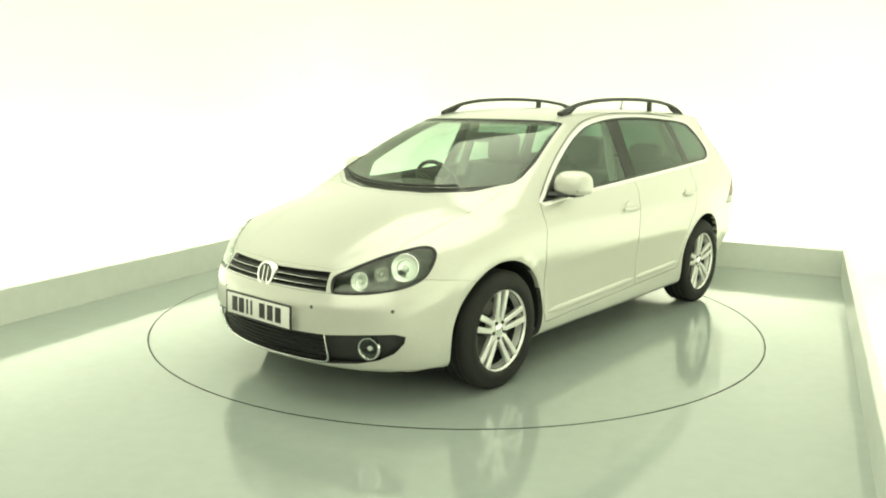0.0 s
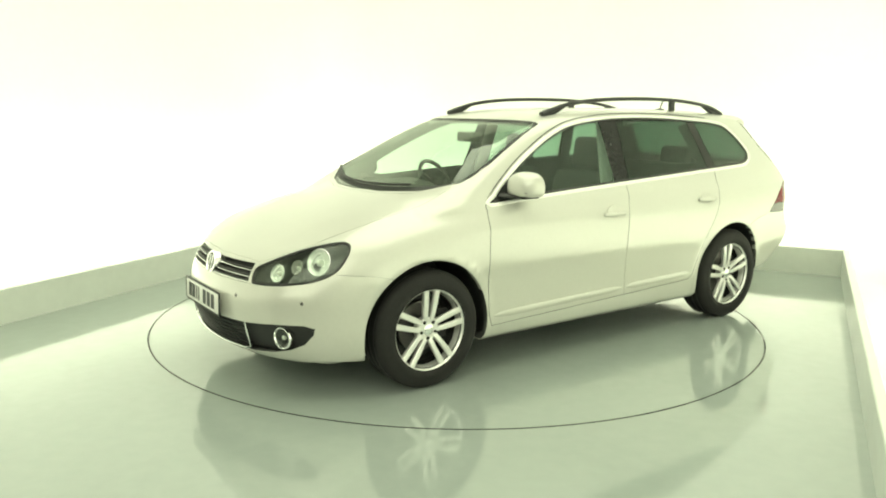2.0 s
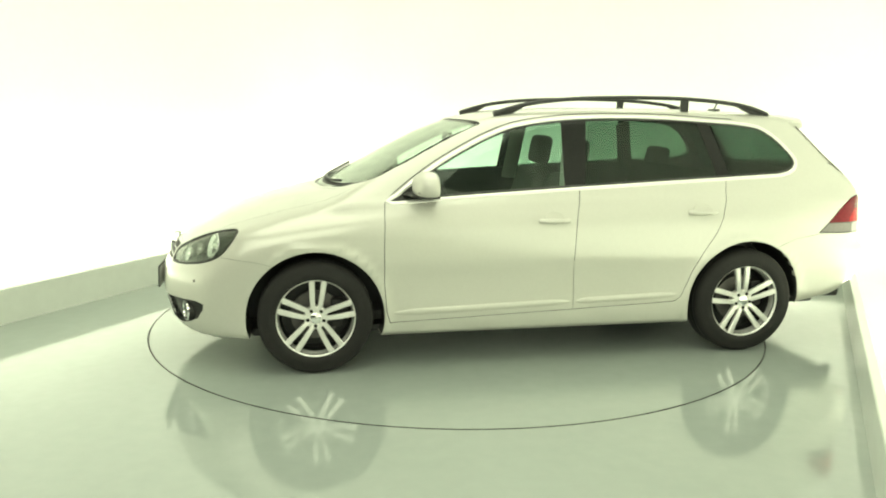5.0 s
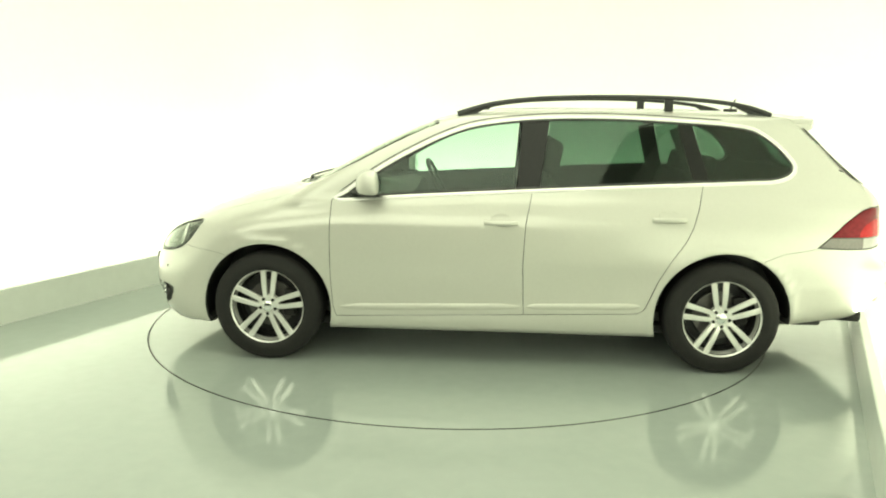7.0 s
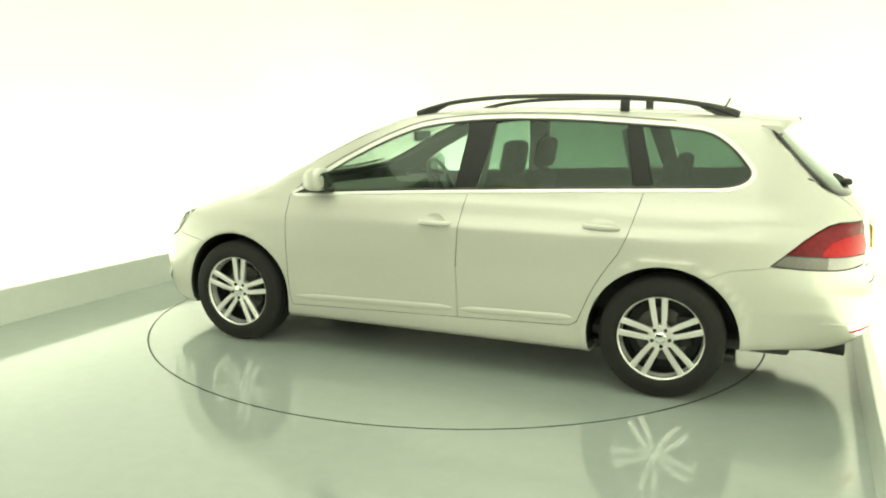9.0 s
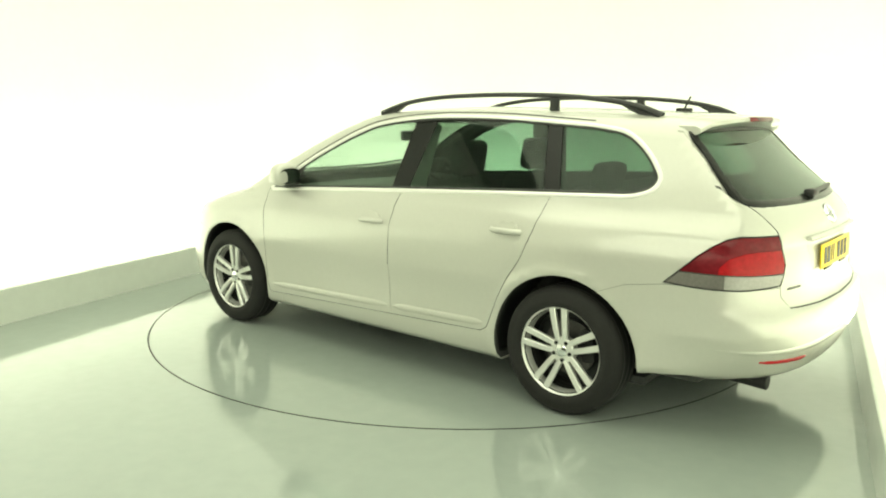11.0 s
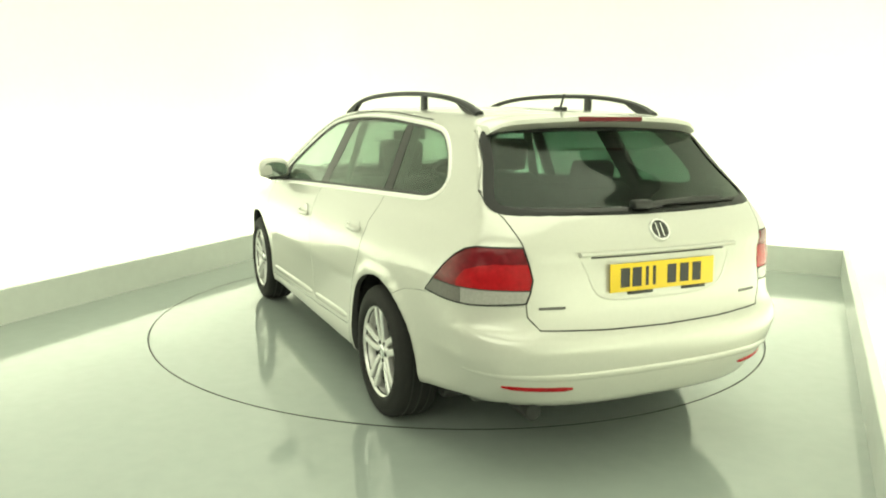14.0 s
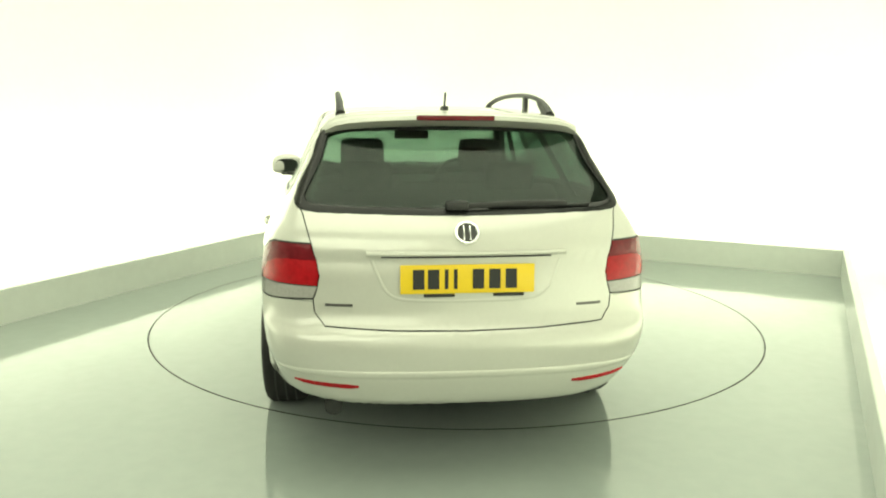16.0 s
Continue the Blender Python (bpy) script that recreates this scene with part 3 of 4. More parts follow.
    BOXES = {"bonnet": (0.8, 9, -9, 9, 0.55, 9), "tailgate": (-9, -1.5, -0.8, 0.8, 0.5, 9), "front_bumper": (1.3, 9, -9, 9, -9, 0.75), "rear_bumper": (-9, -1.3, -9, 9, -9, 0.85)}
    doors, made = {}, {}
    for name, (poly, axis, lo, hi, flips) in PANELS.items():
        for flip in flips:
            area = abs(sum(a[0] * b[1] - b[0] * a[1] for a, b in zip(poly, poly[1:] + poly[:1]))) / 2
            for trial in range(4):
                gap = (0.0008 if "bumper" in name or name == "bonnet" else 0.0018) + 0.00021 * trial
                me = slab(0.0, -0.028, BOXES.get(name) or box_of(poly, axis, flip))
                me = boolean(me, prism(shrink(poly, gap), axis, lo, hi, flip), "INTERSECT")
                for cut in CUTS[name]:
                    me = boolean(me, openings(cut), "DIFFERENCE")
                if sum(f.area for f in me.polygons) > 0.8 * area:
                    break
            made[name] = own(name, finish(me), [PAINT, TRIM])
            if name.endswith("door"):
                doors[name.split("_")[0], flip] = made[name]
    gate, fbump, rbump = made["tailgate"], made["front_bumper"], made["rear_bumper"]

    # panes and fillers lie a little inside the skin
    def filler(name, cut, mat, box, label="", parent=None, off=-0.005):
        for thick in (0.004, 0.0062, 0.009, 0.012):
            me = boolean(slab(off, off - thick, box), cut, "INTERSECT", keep=True)
            if len(me.polygons) > 20:
                break
        return own(name, finish(me, off, 0), mat, label, parent)

    PILLAR_B = [(-0.135, 0.98), (-0.165, 1.43), (-0.325, 1.43), (-0.255, 0.98)]
    PILLAR_C = [(-1.125, 1.0), (-1.02, 1.43), (-1.10, 1.43), (-1.215, 1.0)]
    GLASS_F = [(0.655, 0.9), (0.655, 1.5), (-0.160, 1.5), (-0.160, 1.43), (-0.130, 0.98), (-0.13, 0.9)]
    GLASS_R = [(-0.26, 0.9), (-0.26, 0.98), (-0.33, 1.43), (-0.33, 1.5), (-1.015, 1.5), (-1.015, 1.43), (-1.12, 1.0), (-1.14, 0.9)]
    GLASS_Q = [(-1.21, 0.9), (-1.22, 1.0), (-1.105, 1.43), (-1.105, 1.5), (-1.8, 1.5), (-1.8, 0.9)]
    SAIL = [(0.66, 0.9), (0.66, 1.5), (0.95, 1.5), (0.95, 0.9)]
    for flip in (False, True):
        dlo = boolean(slab(-0.005, -0.009, box_of(DLO, "y", flip)), prism(shrink(DLO, 0.006), "y", 0.3, 1.2, flip), "INTERSECT")
        for name, poly, mat, label, who in (("door_glass", GLASS_F, SIDEGLASS, "light green front side glass", "front"), ("door_glass", GLASS_R, REARGLASS, "darker green rear side glass", "rear"),
                                            ("quarter_glass", GLASS_Q, REARGLASS, "darker green rear quarter glass", None), ("mirror_sail", SAIL, BLACK, "black mirror sail", "front"),
                                            ("pillar_cover", PILLAR_B, GLOSSBLACK, "gloss black pillar cover", None), ("pillar_cover", PILLAR_C, GLOSSBLACK, "gloss black pillar cover", None)):
            me = boolean(dlo.copy(), prism(poly, "y", 0.3, 1.2, flip), "INTERSECT")
            door = doors[who, flip] if who else None
            own(name, finish(me, -0.005, 0), mat, label, door)
        s = -1 if flip else 1
        # black seal inside the opening and the bright strip round it
        line = sides(shrink(DLO, 0.008), -0.004, s)
        own_bm("window_seal", tube(line, 0.009, 0.004, normals(line), 6, True), BLACK)
        line = sides(shrink(DLO, -0.006), 0.001, s)
        own_bm("window_strip", tube(line, 0.0115, 0.005, normals(line), 6, True), SATIN, "bright satin window strip")
        line = sides(shrink(DLO, -0.027)[46:82], 0.0, s)
        own_bm("door_frame_gap", tube(line, 0.0035, 0.0022, normals(line), 6), TRIM)
    filler("windscreen", prism(shrink(SCREEN, 0.004), "z", 0.935, 1.7), SCREENGLASS, (0.0, 1.35, -9, 9, 0.85, 9), "clear windscreen")
    filler("rear_window", prism(shrink(REAR_WINDOW, 0.004), "x", -2.6, -1.56), TAILGLASS, (-9, -1.5, -9, 9, 0.95, 9), "tinted rear window", gate, off=-0.003)
    # black borders of the screens
    for name, poly, put_on, w in (("windscreen_seal", shrink(smooth_loop(SCREEN, 3), 0.012), lambda q: tops(q, -0.006), 0.014), ("rear_window_seal", shrink(REAR_WINDOW, 0.005), lambda q: ends(q, True, 0.0), 0.023)):
        line = put_on(poly)
        own_bm(name, tube(line, w, 0.0025, normals(line), 8, True), GLOSSBLACK)
    build_car_ends(car, own, own_bm, filler, fbump, rbump, gate)
    build_wheels(car, root)
    build_car_trim(car, own, own_bm, doors, gate)
    build_cabin(car, own, own_bm)
    return car


def disc(r, depth, seg=32, bevel=0.0):
    """A disc whose face looks along +y."""
    prof = [(0.0003, depth), (r - bevel, depth), (r, depth - bevel), (r, 0)] if bevel else [(0.0003, depth), (r, depth), (r, 0)]
    return lathe(prof, seg)


def facing(p, n, roll_up=(0, 0, 1)):
    """A pose at p whose y axis looks along n."""
    y = Vector(n).normalized()
    x = y.cross(Vector(roll_up)).normalized()
    z = x.cross(y)
    return Matrix.Translation(p) @ Matrix((x, y, z)).transposed().to_4x4()


def build_car_ends(car, own, own_bm, filler, fbump, rbump, gate):
    nose = (1.3, 9, -9, 9, 0.1, 0.95)
    tail = (-9, -1.6, -9, 9, 0.6, 1.1)
    # front: headlights
    for flip in (False, True):
        s = -1 if flip else 1
        lamp = filler("headlight", prism(shrink(HEADLIGHT, 0.003), "d", 1.5, 2.3, flip, 40), LAMPGLASS, nose, "clear headlight with dark housing")
        me = boolean(slab(-0.055, -0.061, nose), prism(shrink(HEADLIGHT, -0.004), "d", 1.5, 2.3, flip, 40), "INTERSECT")
        put("housing", finish(me, -0.055, 0), LAMPDARK, lamp)
        for u, z, r in ((-0.875, 0.640, 0.048), (-0.660, 0.704, 0.071), (-0.770, 0.676, 0.038)):
            p = slants([(u, z)], 40, s, -0.030)[0]
            m = facing(p, (normal_at(p) + Vector((0.9, 0.2 * s, 0))).normalized())
            bm = lathe([(r, 0.0), (r * 0.95, 0.003), (r * 0.82, -0.006), (r * 0.64, -0.007), (r * 0.56, -0.017), (r * 0.25, -0.021), (0.0004, -0.022)], 32)
            lens = lathe([(0.0004, 0.004), (r * 0.14, 0.002), (r * 0.22, -0.006), (r * 0.24, -0.022)], 24)
            part("reflector", bm, CLEARWHITE if r < 0.04 else REFLECTOR, lamp, "bright lamp reflector", m=m)
            part("bulb_cover", lens, SATIN, lamp, m=m)
        line = slants(shrink(HEADLIGHT, 0.006), 40, s, -0.004)
        part("seal", tube(line, 0.007, 0.004, normals(line), 6, True), BLACK, lamp)
    # grille: backing, two bright slats, badge
    grille = own("front_grille", finish(boolean(slab(-0.030, -0.036, nose), prism(shrink(GRILLE, -0.003), "x", 1.7, 2.6), "INTERSECT"), -0.03, 0), BLACK, "black grille with bright slats")
    for z, r in ((0.645, 0.006), (0.616, 0.006), (0.594, 0.004)):
        line = ends([(y, z) for y in np.linspace(-0.395, 0.395, 25)], False, -0.010)
        part("slat", tube(line, 0.012, r, seg=8), BLACK, grille)
        line = [p + Vector((0.011, 0, -0.004)) for p in line]
        part("slat_strip", tube(line, 0.004, 0.0028, seg=6), CHROME, grille, "bright slat strip")
    p = on_end(0.0, 0.628, False, 0.004)
    m = facing(p, (1, 0, 0.25))
    badge = own_bm("badge", lathe([(0.0004, 0.006), (0.050, 0.006), (0.052, 0.012), (0.062, 0.012), (0.065, 0.004), (0.065, -0.02)], 40), CHROME, "round chrome badge")
    badge.matrix_basis = badge.matrix_basis @ m
    part("badge_field", disc(0.049, 0.0075, 32), LAMPDARK, badge)
    for x, k in ((-0.016, 0.0), (0.016, 0.0)):
        part("badge_bar", block(0.008, 0.006, 0.08, 0.002, (0, 0, 0)), CHROME, badge, m=pose(x, 0.009, 0, 0, math.degrees(k), 0))
    # lower aperture: backing, mesh bars, fog lamps, bright bar
    low = own("lower_grille", finish(boolean(slab(-0.030, -0.036, nose), prism(shrink(LOWER, -0.003), "x", 1.62, 2.6), "INTERSECT"), -0.03, 0), BLACK, "black lower air intake")
    for i in range(6):
        z = 0.252 + 0.022 * i
        line = ends([(y, z) for y in np.linspace(-0.40, 0.40, 21)], False, -0.016)
        part("slat", tube(line, 0.008, 0.004, seg=6), BLACK, low)
    path = [(0.425, 0.392), (0.425, 0.33), (0.418, 0.27), (0.39, 0.243), (0.30, 0.236), (0.15, 0.234), (0.0, 0.233)]
    path = path + [(-y, z) for y, z in path[-2::-1]]
    line = ends(smooth_loop(path, 3, False), False, 0.002)
    part("intake_strip", tube(line, 0.005, 0.006, normals(line), 8), CHROME, low, "bright strip round the intake")
    for s in (1, -1):
        p = on_end(0.60 * s, 0.328, False, -0.021)
        m = facing(p, (0.93, 0.36 * s, 0.0))
        part("fog_lamp", lathe([(0.0004, -0.03), (0.03, -0.02), (0.046, 0.002), (0.056, 0.004), (0.060, -0.03)], 36), LAMPDARK, low, "round fog lamp", m=m)
        part("fog_lamp_ring", lathe([(0.046, 0.003), (0.049, 0.010), (0.055, 0.010), (0.058, 0.002)], 36), CHROME, low, "chrome fog lamp ring", m=m)
        part("fog_lamp_lens", disc(0.046, 0.004, 32), LAMPGLASS, low, m=m)
        part("fog_lamp_bulb", lathe([(0.0004, 0.0), (0.012, -0.004), (0.016, -0.03)], 16), SATIN, low, m=m)
    # plates: bars stand for the characters
    def plate(name, mat, p, n, label, rear=False):
        ob = own_bm(name, block(0.520, 0.006, 0.112, 0.003), mat, label)
        ob.matrix_basis = ob.matrix_basis @ facing(p, n)
        xs = [-0.190, -0.133, -0.083, -0.048, 0.040, 0.104, 0.168]
        for k, x in enumerate(xs):
            w = 0.014 if k in (2, 3) else 0.044
            part("plain_bar", block(w, 0.002, 0.076, 0.0), BLACK, ob, m=pose(-x, 0.0038, 0), smooth=False)
        for w, h, x, z in () if rear else ((0.532, 0.008, 0, 0.058), (0.532, 0.008, 0, -0.058), (0.008, 0.124, 0.262, 0), (0.008, 0.124, -0.262, 0)):
            part("plate_surround", block(w, 0.010, h, 0.002), BLACK, ob, m=pose(x, 0, z))
        return ob
    plate("front_number_plate", PLATEWHITE, Vector((2.196, 0, 0.452)), (1, 0, 0.03), "white number plate in a black surround")
    # tail lights
    for flip in (False, True):
        s = -1 if flip else 1
        whole = prism(shrink(TAILLIGHT, 0.007), "d", 1.3, 2.7, flip, 140)
        rim = filler("tail_light", prism(shrink(TAILLIGHT, 0.001), "d", 1.3, 2.7, flip, 140), BLACK, tail, "red tail light with clear lower band", off=-0.006)
        me = boolean(slab(0.0, -0.006, tail), whole, "INTERSECT")
        bright = [(0.675, 0.784), (0.680, 0.812), (0.715, 0.850), (0.775, 0.872), (0.84, 0.880), (1.2, 0.880), (1.2, 0.784)]
        for name, z0, z1, u0, mat in (("smoked_lens", 0.784, 1.0, 0.3, SMOKERED), ("clear_lens", 0.722, 0.779, 0.70, CLEARWHITE), ("smoked_clear_lens", 0.722, 0.779, 0.3, SMOKECLEAR)):
            u1 = 0.698 if name == "smoked_clear_lens" else 1.2
            piece = boolean(me.copy(), prism([(u0, z0), (u1, z0), (u1, z1), (u0, z1)], "d", 1.2, 2.8, flip, 140), "INTERSECT")
            if name == "smoked_lens":
                red = boolean(piece.copy(), prism(bright, "d", 1.2, 2.8, flip, 140), "INTERSECT")
                piece = boolean(piece, prism(shrink(bright, -0.001), "d", 1.2, 2.8, flip, 140), "DIFFERENCE")
                put("red_lens", finish(red, 0.0, 0), RED, rim)
            put(name, finish(piece, 0.0, 0), mat, rim)
    # bumper reflectors and exhaust
    for s in (1, -1):
        line = ends([(s * y, 0.405 - 0.02 * (0.66 - y)) for y in np.linspace(0.42, 0.67, 9)], True, 0.001)
        part("reflector", tube(line, 0.003, 0.011, [(0, 0, 1)] * 9, 8, taper=[0.5, 0.9, 1, 1, 1, 1, 1, 0.9, 0.5]), RED, rbump, "red bumper reflector")
    bm = tube([(-1.90, 0.52, 0.290), (-2.06, 0.52, 0.282), (-2.155, 0.52, 0.277)], 0.036, 0.036, seg=20)
    own_bm("exhaust", bm, DARKALLOY, "dark tailpipe")
    # black disc on the closed pipe end, for the shade inside its mouth
    part("exhaust_mouth_shade", tube([(-2.1555, 0.52, 0.277), (-2.157, 0.52, 0.277)], 0.031, 0.031, seg=20), BLACK, bpy.data.objects["exhaust"])
    # moulded step across the rear bumper
    turns = np.linspace(-58, 58, 61)
    line = cast([(-1.2, 0, 0.452)] * 61, [(-math.cos(radians(g)), math.sin(radians(g)), 0) for g in turns], 0.3, 1.6, -0.003)
    part("bumper_step", tube(line, 0.018, 0.0075, normals(line), 10, taper=[min(1, 0.05 + min(i, 60 - i) / 18) for i in range(61)]), PAINT, rbump)
    # tailgate: plate recess lip, badge, plate, wiper, handle bars
    p = on_end(0.0, 0.815, True, 0.001)
    plate("rear_number_plate", PLATEYELLOW, p + Vector((-0.004, 0, 0.0)), (-1, 0, 0.05), "yellow number plate on the tailgate", True)
    line = ends([(y, 0.912) for y in np.linspace(-0.385, 0.385, 15)], True, 0.006)
    part("plate_lip", tube(line, 0.016, 0.010, seg=8), PAINT, gate)
    # dark strip that draws the shadow below the lip
    line = ends([(y, 0.897) for y in np.linspace(-0.33, 0.33, 13)], True, 0.002)
    part("lip_shadow", tube(line, 0.003, 0.003, seg=6), TRIM, gate)
    for y in (0.11, -0.16):
        part("lamp_strip", block(0.012, 0.12, 0.014, 0.003, on_end(y, 0.752, True, 0.003)), BLACK, gate)
    pts = [(0.375, 0.905), (0.345, 0.83), (0.31, 0.765), (0.25, 0.735), (0.1, 0.728)]
    pts = pts + [(-y, z) for y, z in pts[::-1]]
    line = ends(smooth_loop(pts, 4, False), True, -0.002)
    part("recess_edge", tube(line, 0.008, 0.004, normals(line), 8), PAINT, gate)
    p = on_end(0.0, 0.985, True, 0.0)
    m = facing(p, normal_at(p))
    rb = own_bm("badge", lathe([(0.0004, 0.004), (0.038, 0.004), (0.040, 0.010), (0.047, 0.010), (0.050, 0.003), (0.050, -0.01)], 36), CHROME, "round chrome badge")
    rb.matrix_basis = rb.matrix_basis @ m
    part("badge_field", disc(0.037, 0.0055, 32), LAMPDARK, rb)
    for x, k in ((-0.012, 0.0), (0.012, 0.0)):
        part("badge_bar", block(0.006, 0.004, 0.062, 0.0015), CHROME, rb, m=pose(x, 0.0065, 0, 0, math.degrees(k), 0))
    for y0, y1, z in ((0.545, 0.44, 0.712), (-0.44, -0.545, 0.70)):
        line = ends([(y, z) for y in np.linspace(y0, y1, 6)], True, 0.001)
        part("model_bar", tube(line, 0.002, 0.006, seg=6), STEEL, gate, "grey metal model lettering as a plain bar")
    # spoiler with high brake lamp
    bm = bmesh.new()
    rings = []
    for y in np.linspace(-0.545, 0.545, 25):
        e = (abs(y) / 0.545) ** 4
        zt = on_top(-1.69, y, 0.001).z
        tip = -1.875 + 0.07 * e + 0.06 * y * y
        rings.append([bm.verts.new(q) for q in ((-1.685, y, zt), (-1.77, y, zt - 0.003), (tip, y, zt - 0.014), (tip - 0.003, y, zt - 0.030), (tip + 0.03, y, zt - 0.046), (-1.73, y, zt - 0.07))])
    for a, b in zip(rings, rings[1:]):
        for i in range(6):
            bm.faces.new((a[i], a[(i + 1) % 6], b[(i + 1) % 6], b[i]))
    bm.faces.new(rings[0]), bm.faces.new(rings[-1])
    part("spoiler", bm, PAINT, gate, angle=50)
    zt = on_top(-1.69, 0, 0.001).z
    part("brake_light", block(0.02, 0.33, 0.022, 0.005, (-1.871, 0, zt - 0.024)), SMOKERED, gate, "red high brake light")
    # rear wiper
    a = on_end(0.03, 1.082, True, 0.02)
    part("rear_wiper", block(0.05, 0.09, 0.035, 0.012, a), BLACK, gate, "black rear wiper")
    line = ends([(y, 1.078 + 0.012 * math.sin((0.03 - y) * 5)) for y in np.linspace(0.03, -0.42, 12)], True, 0.022)
    part("rear_wiper_arm", tube(line, 0.007, 0.011, seg=8), BLACK, gate)
    line = ends([(y, 1.078) for y in np.linspace(-0.10, -0.52, 12)], True, 0.008)
    part("rear_wiper_blade", tube(line, 0.008, 0.006, seg=8), BLACK, gate)


def build_wheels(car, root):
    def wheel():
        thing = new("wheel")
        tread = [(0.3155, -0.07), (0.316, -0.03), (0.316, 0.03), (0.3155, 0.07)]
        prof = [(0.205, -0.095), (0.24, -0.108), (0.28, -0.104), (0.305, -0.090)] + tread + [(0.305, 0.090), (0.295, 0.098), (0.28, 0.104), (0.262, 0.1065), (0.258, 0.1085), (0.24, 0.108), (0.222, 0.102), (0.214, 0.092), (0.205, 0.080)]
        tyre = part("tyre", lathe(prof, 72, True), RUBBER, thing, "black road tyre")
        # tread grooves
        groove = bmesh.new()
        for y in (-0.045, 0.0, 0.045):
            lathe([(0.3165, y - 0.004), (0.3168, y), (0.3165, y + 0.004)], 72, bm=groove)
        part("tread_groove", groove, BLACK, thing)
        rim = part("rim", lathe([(0.212, 0.060), (0.219, 0.090), (0.216, 0.096), (0.211, 0.092), (0.204, 0.074), (0.198, 0.03), (0.205, 0.02)], 72, True), ALLOY, thing, "silver alloy rim with five twin spokes")
        part("barrel", lathe([(0.198, 0.04), (0.192, -0.02), (0.19, -0.09)], 48), DARKALLOY, thing)
        part("brake_disc", lathe([(0.0005, -0.012), (0.09, -0.012), (0.09, -0.004), (0.138, -0.004), (0.138, -0.02), (0.0005, -0.021)], 48), STEEL, thing, "steel brake disc")
        part("caliper", block(0.07, 0.07, 0.16, 0.012, (-0.115, 0.0, 0.02)), DARKALLOY, thing)
        part("back_plate", disc(0.19, -0.05, 40), BLACK, thing)
        for k in range(5):
            for side in (-1, 1):
                bm = bmesh.new()
                secs = []
                for r, off, w, yf, dp in ((0.030, 0.014, 0.012, 0.070, 0.03), (0.062, 0.0200, 0.0140, 0.079, 0.03), (0.115, 0.0260, 0.0155, 0.085, 0.028), (0.170, 0.0305, 0.0162, 0.089, 0.026), (0.209, 0.0335, 0.0172, 0.091, 0.024)):
                    x = side * off
                    secs.append([bm.verts.new(q) for q in ((x - w, yf - 0.006, r), (x - w * 0.7, yf, r), (x + w * 0.7, yf, r), (x + w, yf - 0.006, r), (x + w * 0.8, yf - dp, r), (x - w * 0.8, yf - dp, r))])
                for a, b in zip(secs, secs[1:]):
                    for i in range(6):
                        bm.faces.new((a[i], a[(i + 1) % 6], b[(i + 1) % 6], b[i]))
                bm.faces.new(secs[0]), bm.faces.new(secs[-1])
                part("spoke", bm, ALLOY, thing, m=pose(0, 0, 0, 0, 72 * k, 0), angle=30)
        part("hub", lathe([(0.0004, 0.074), (0.060, 0.074), (0.066, 0.068), (0.066, 0.03)], 40), ALLOY, thing)
        part("hub_cap", lathe([(0.0004, 0.083), (0.024, 0.082), (0.030, 0.078), (0.031, 0.070)], 32), CHROME, thing, "round chrome hub cap")
        for k in range(5):
            a = radians(72 * k + 36)
            part("bolt", disc(0.0095, 0.012, 12), DARKALLOY, thing, m=pose(0.046 * math.sin(a), 0.066, 0.046 * math.cos(a)))
        return thing
    first = wheel()
    first.parent = car
    roll = {(1.289, 1): -4, (-1.289, 1): 6, (1.289, -1): 20, (-1.289, -1): -15}
    for (x, s), a in roll.items():
        y = 0.765 if x > 0 else 0.757
        m = root @ pose(x, s * y, 0.316, 0, 0, 0 if s > 0 else 180) @ pose(0, 0, 0, 0, a, 0)
        w = first if (x > 0 and s > 0) else copy_thing(first, m)
        w.matrix_basis = m
        w.parent = car
        # arch liner: a cup over the wheel
        bm = bmesh.new()
        seg = 40
        ring = [(math.cos(g), math.sin(g)) for g in [radians(-10 + 200 * i / seg) for i in range(seg + 1)]]
        edge = sides([(x + 0.383 * c, max(0.26, 0.31 + 0.383 * d)) for c, d in ring], -0.012, 1)
        inner = [bm.verts.new((x + 0.383 * c, s * 0.50, 0.31 + 0.383 * d)) for c, d in ring]
        outer = [bm.verts.new((x + 0.383 * c, s * min(0.83, e.y), 0.31 + 0.383 * d)) for (c, d), e in zip(ring, edge)]
        for i in range(seg):
            bm.faces.new((inner[i], inner[i + 1], outer[i + 1], outer[i]))
        bm.faces.new(inner)
        part("arch_liner", bm, BLACK, car, "black wheel arch liner", m=root)


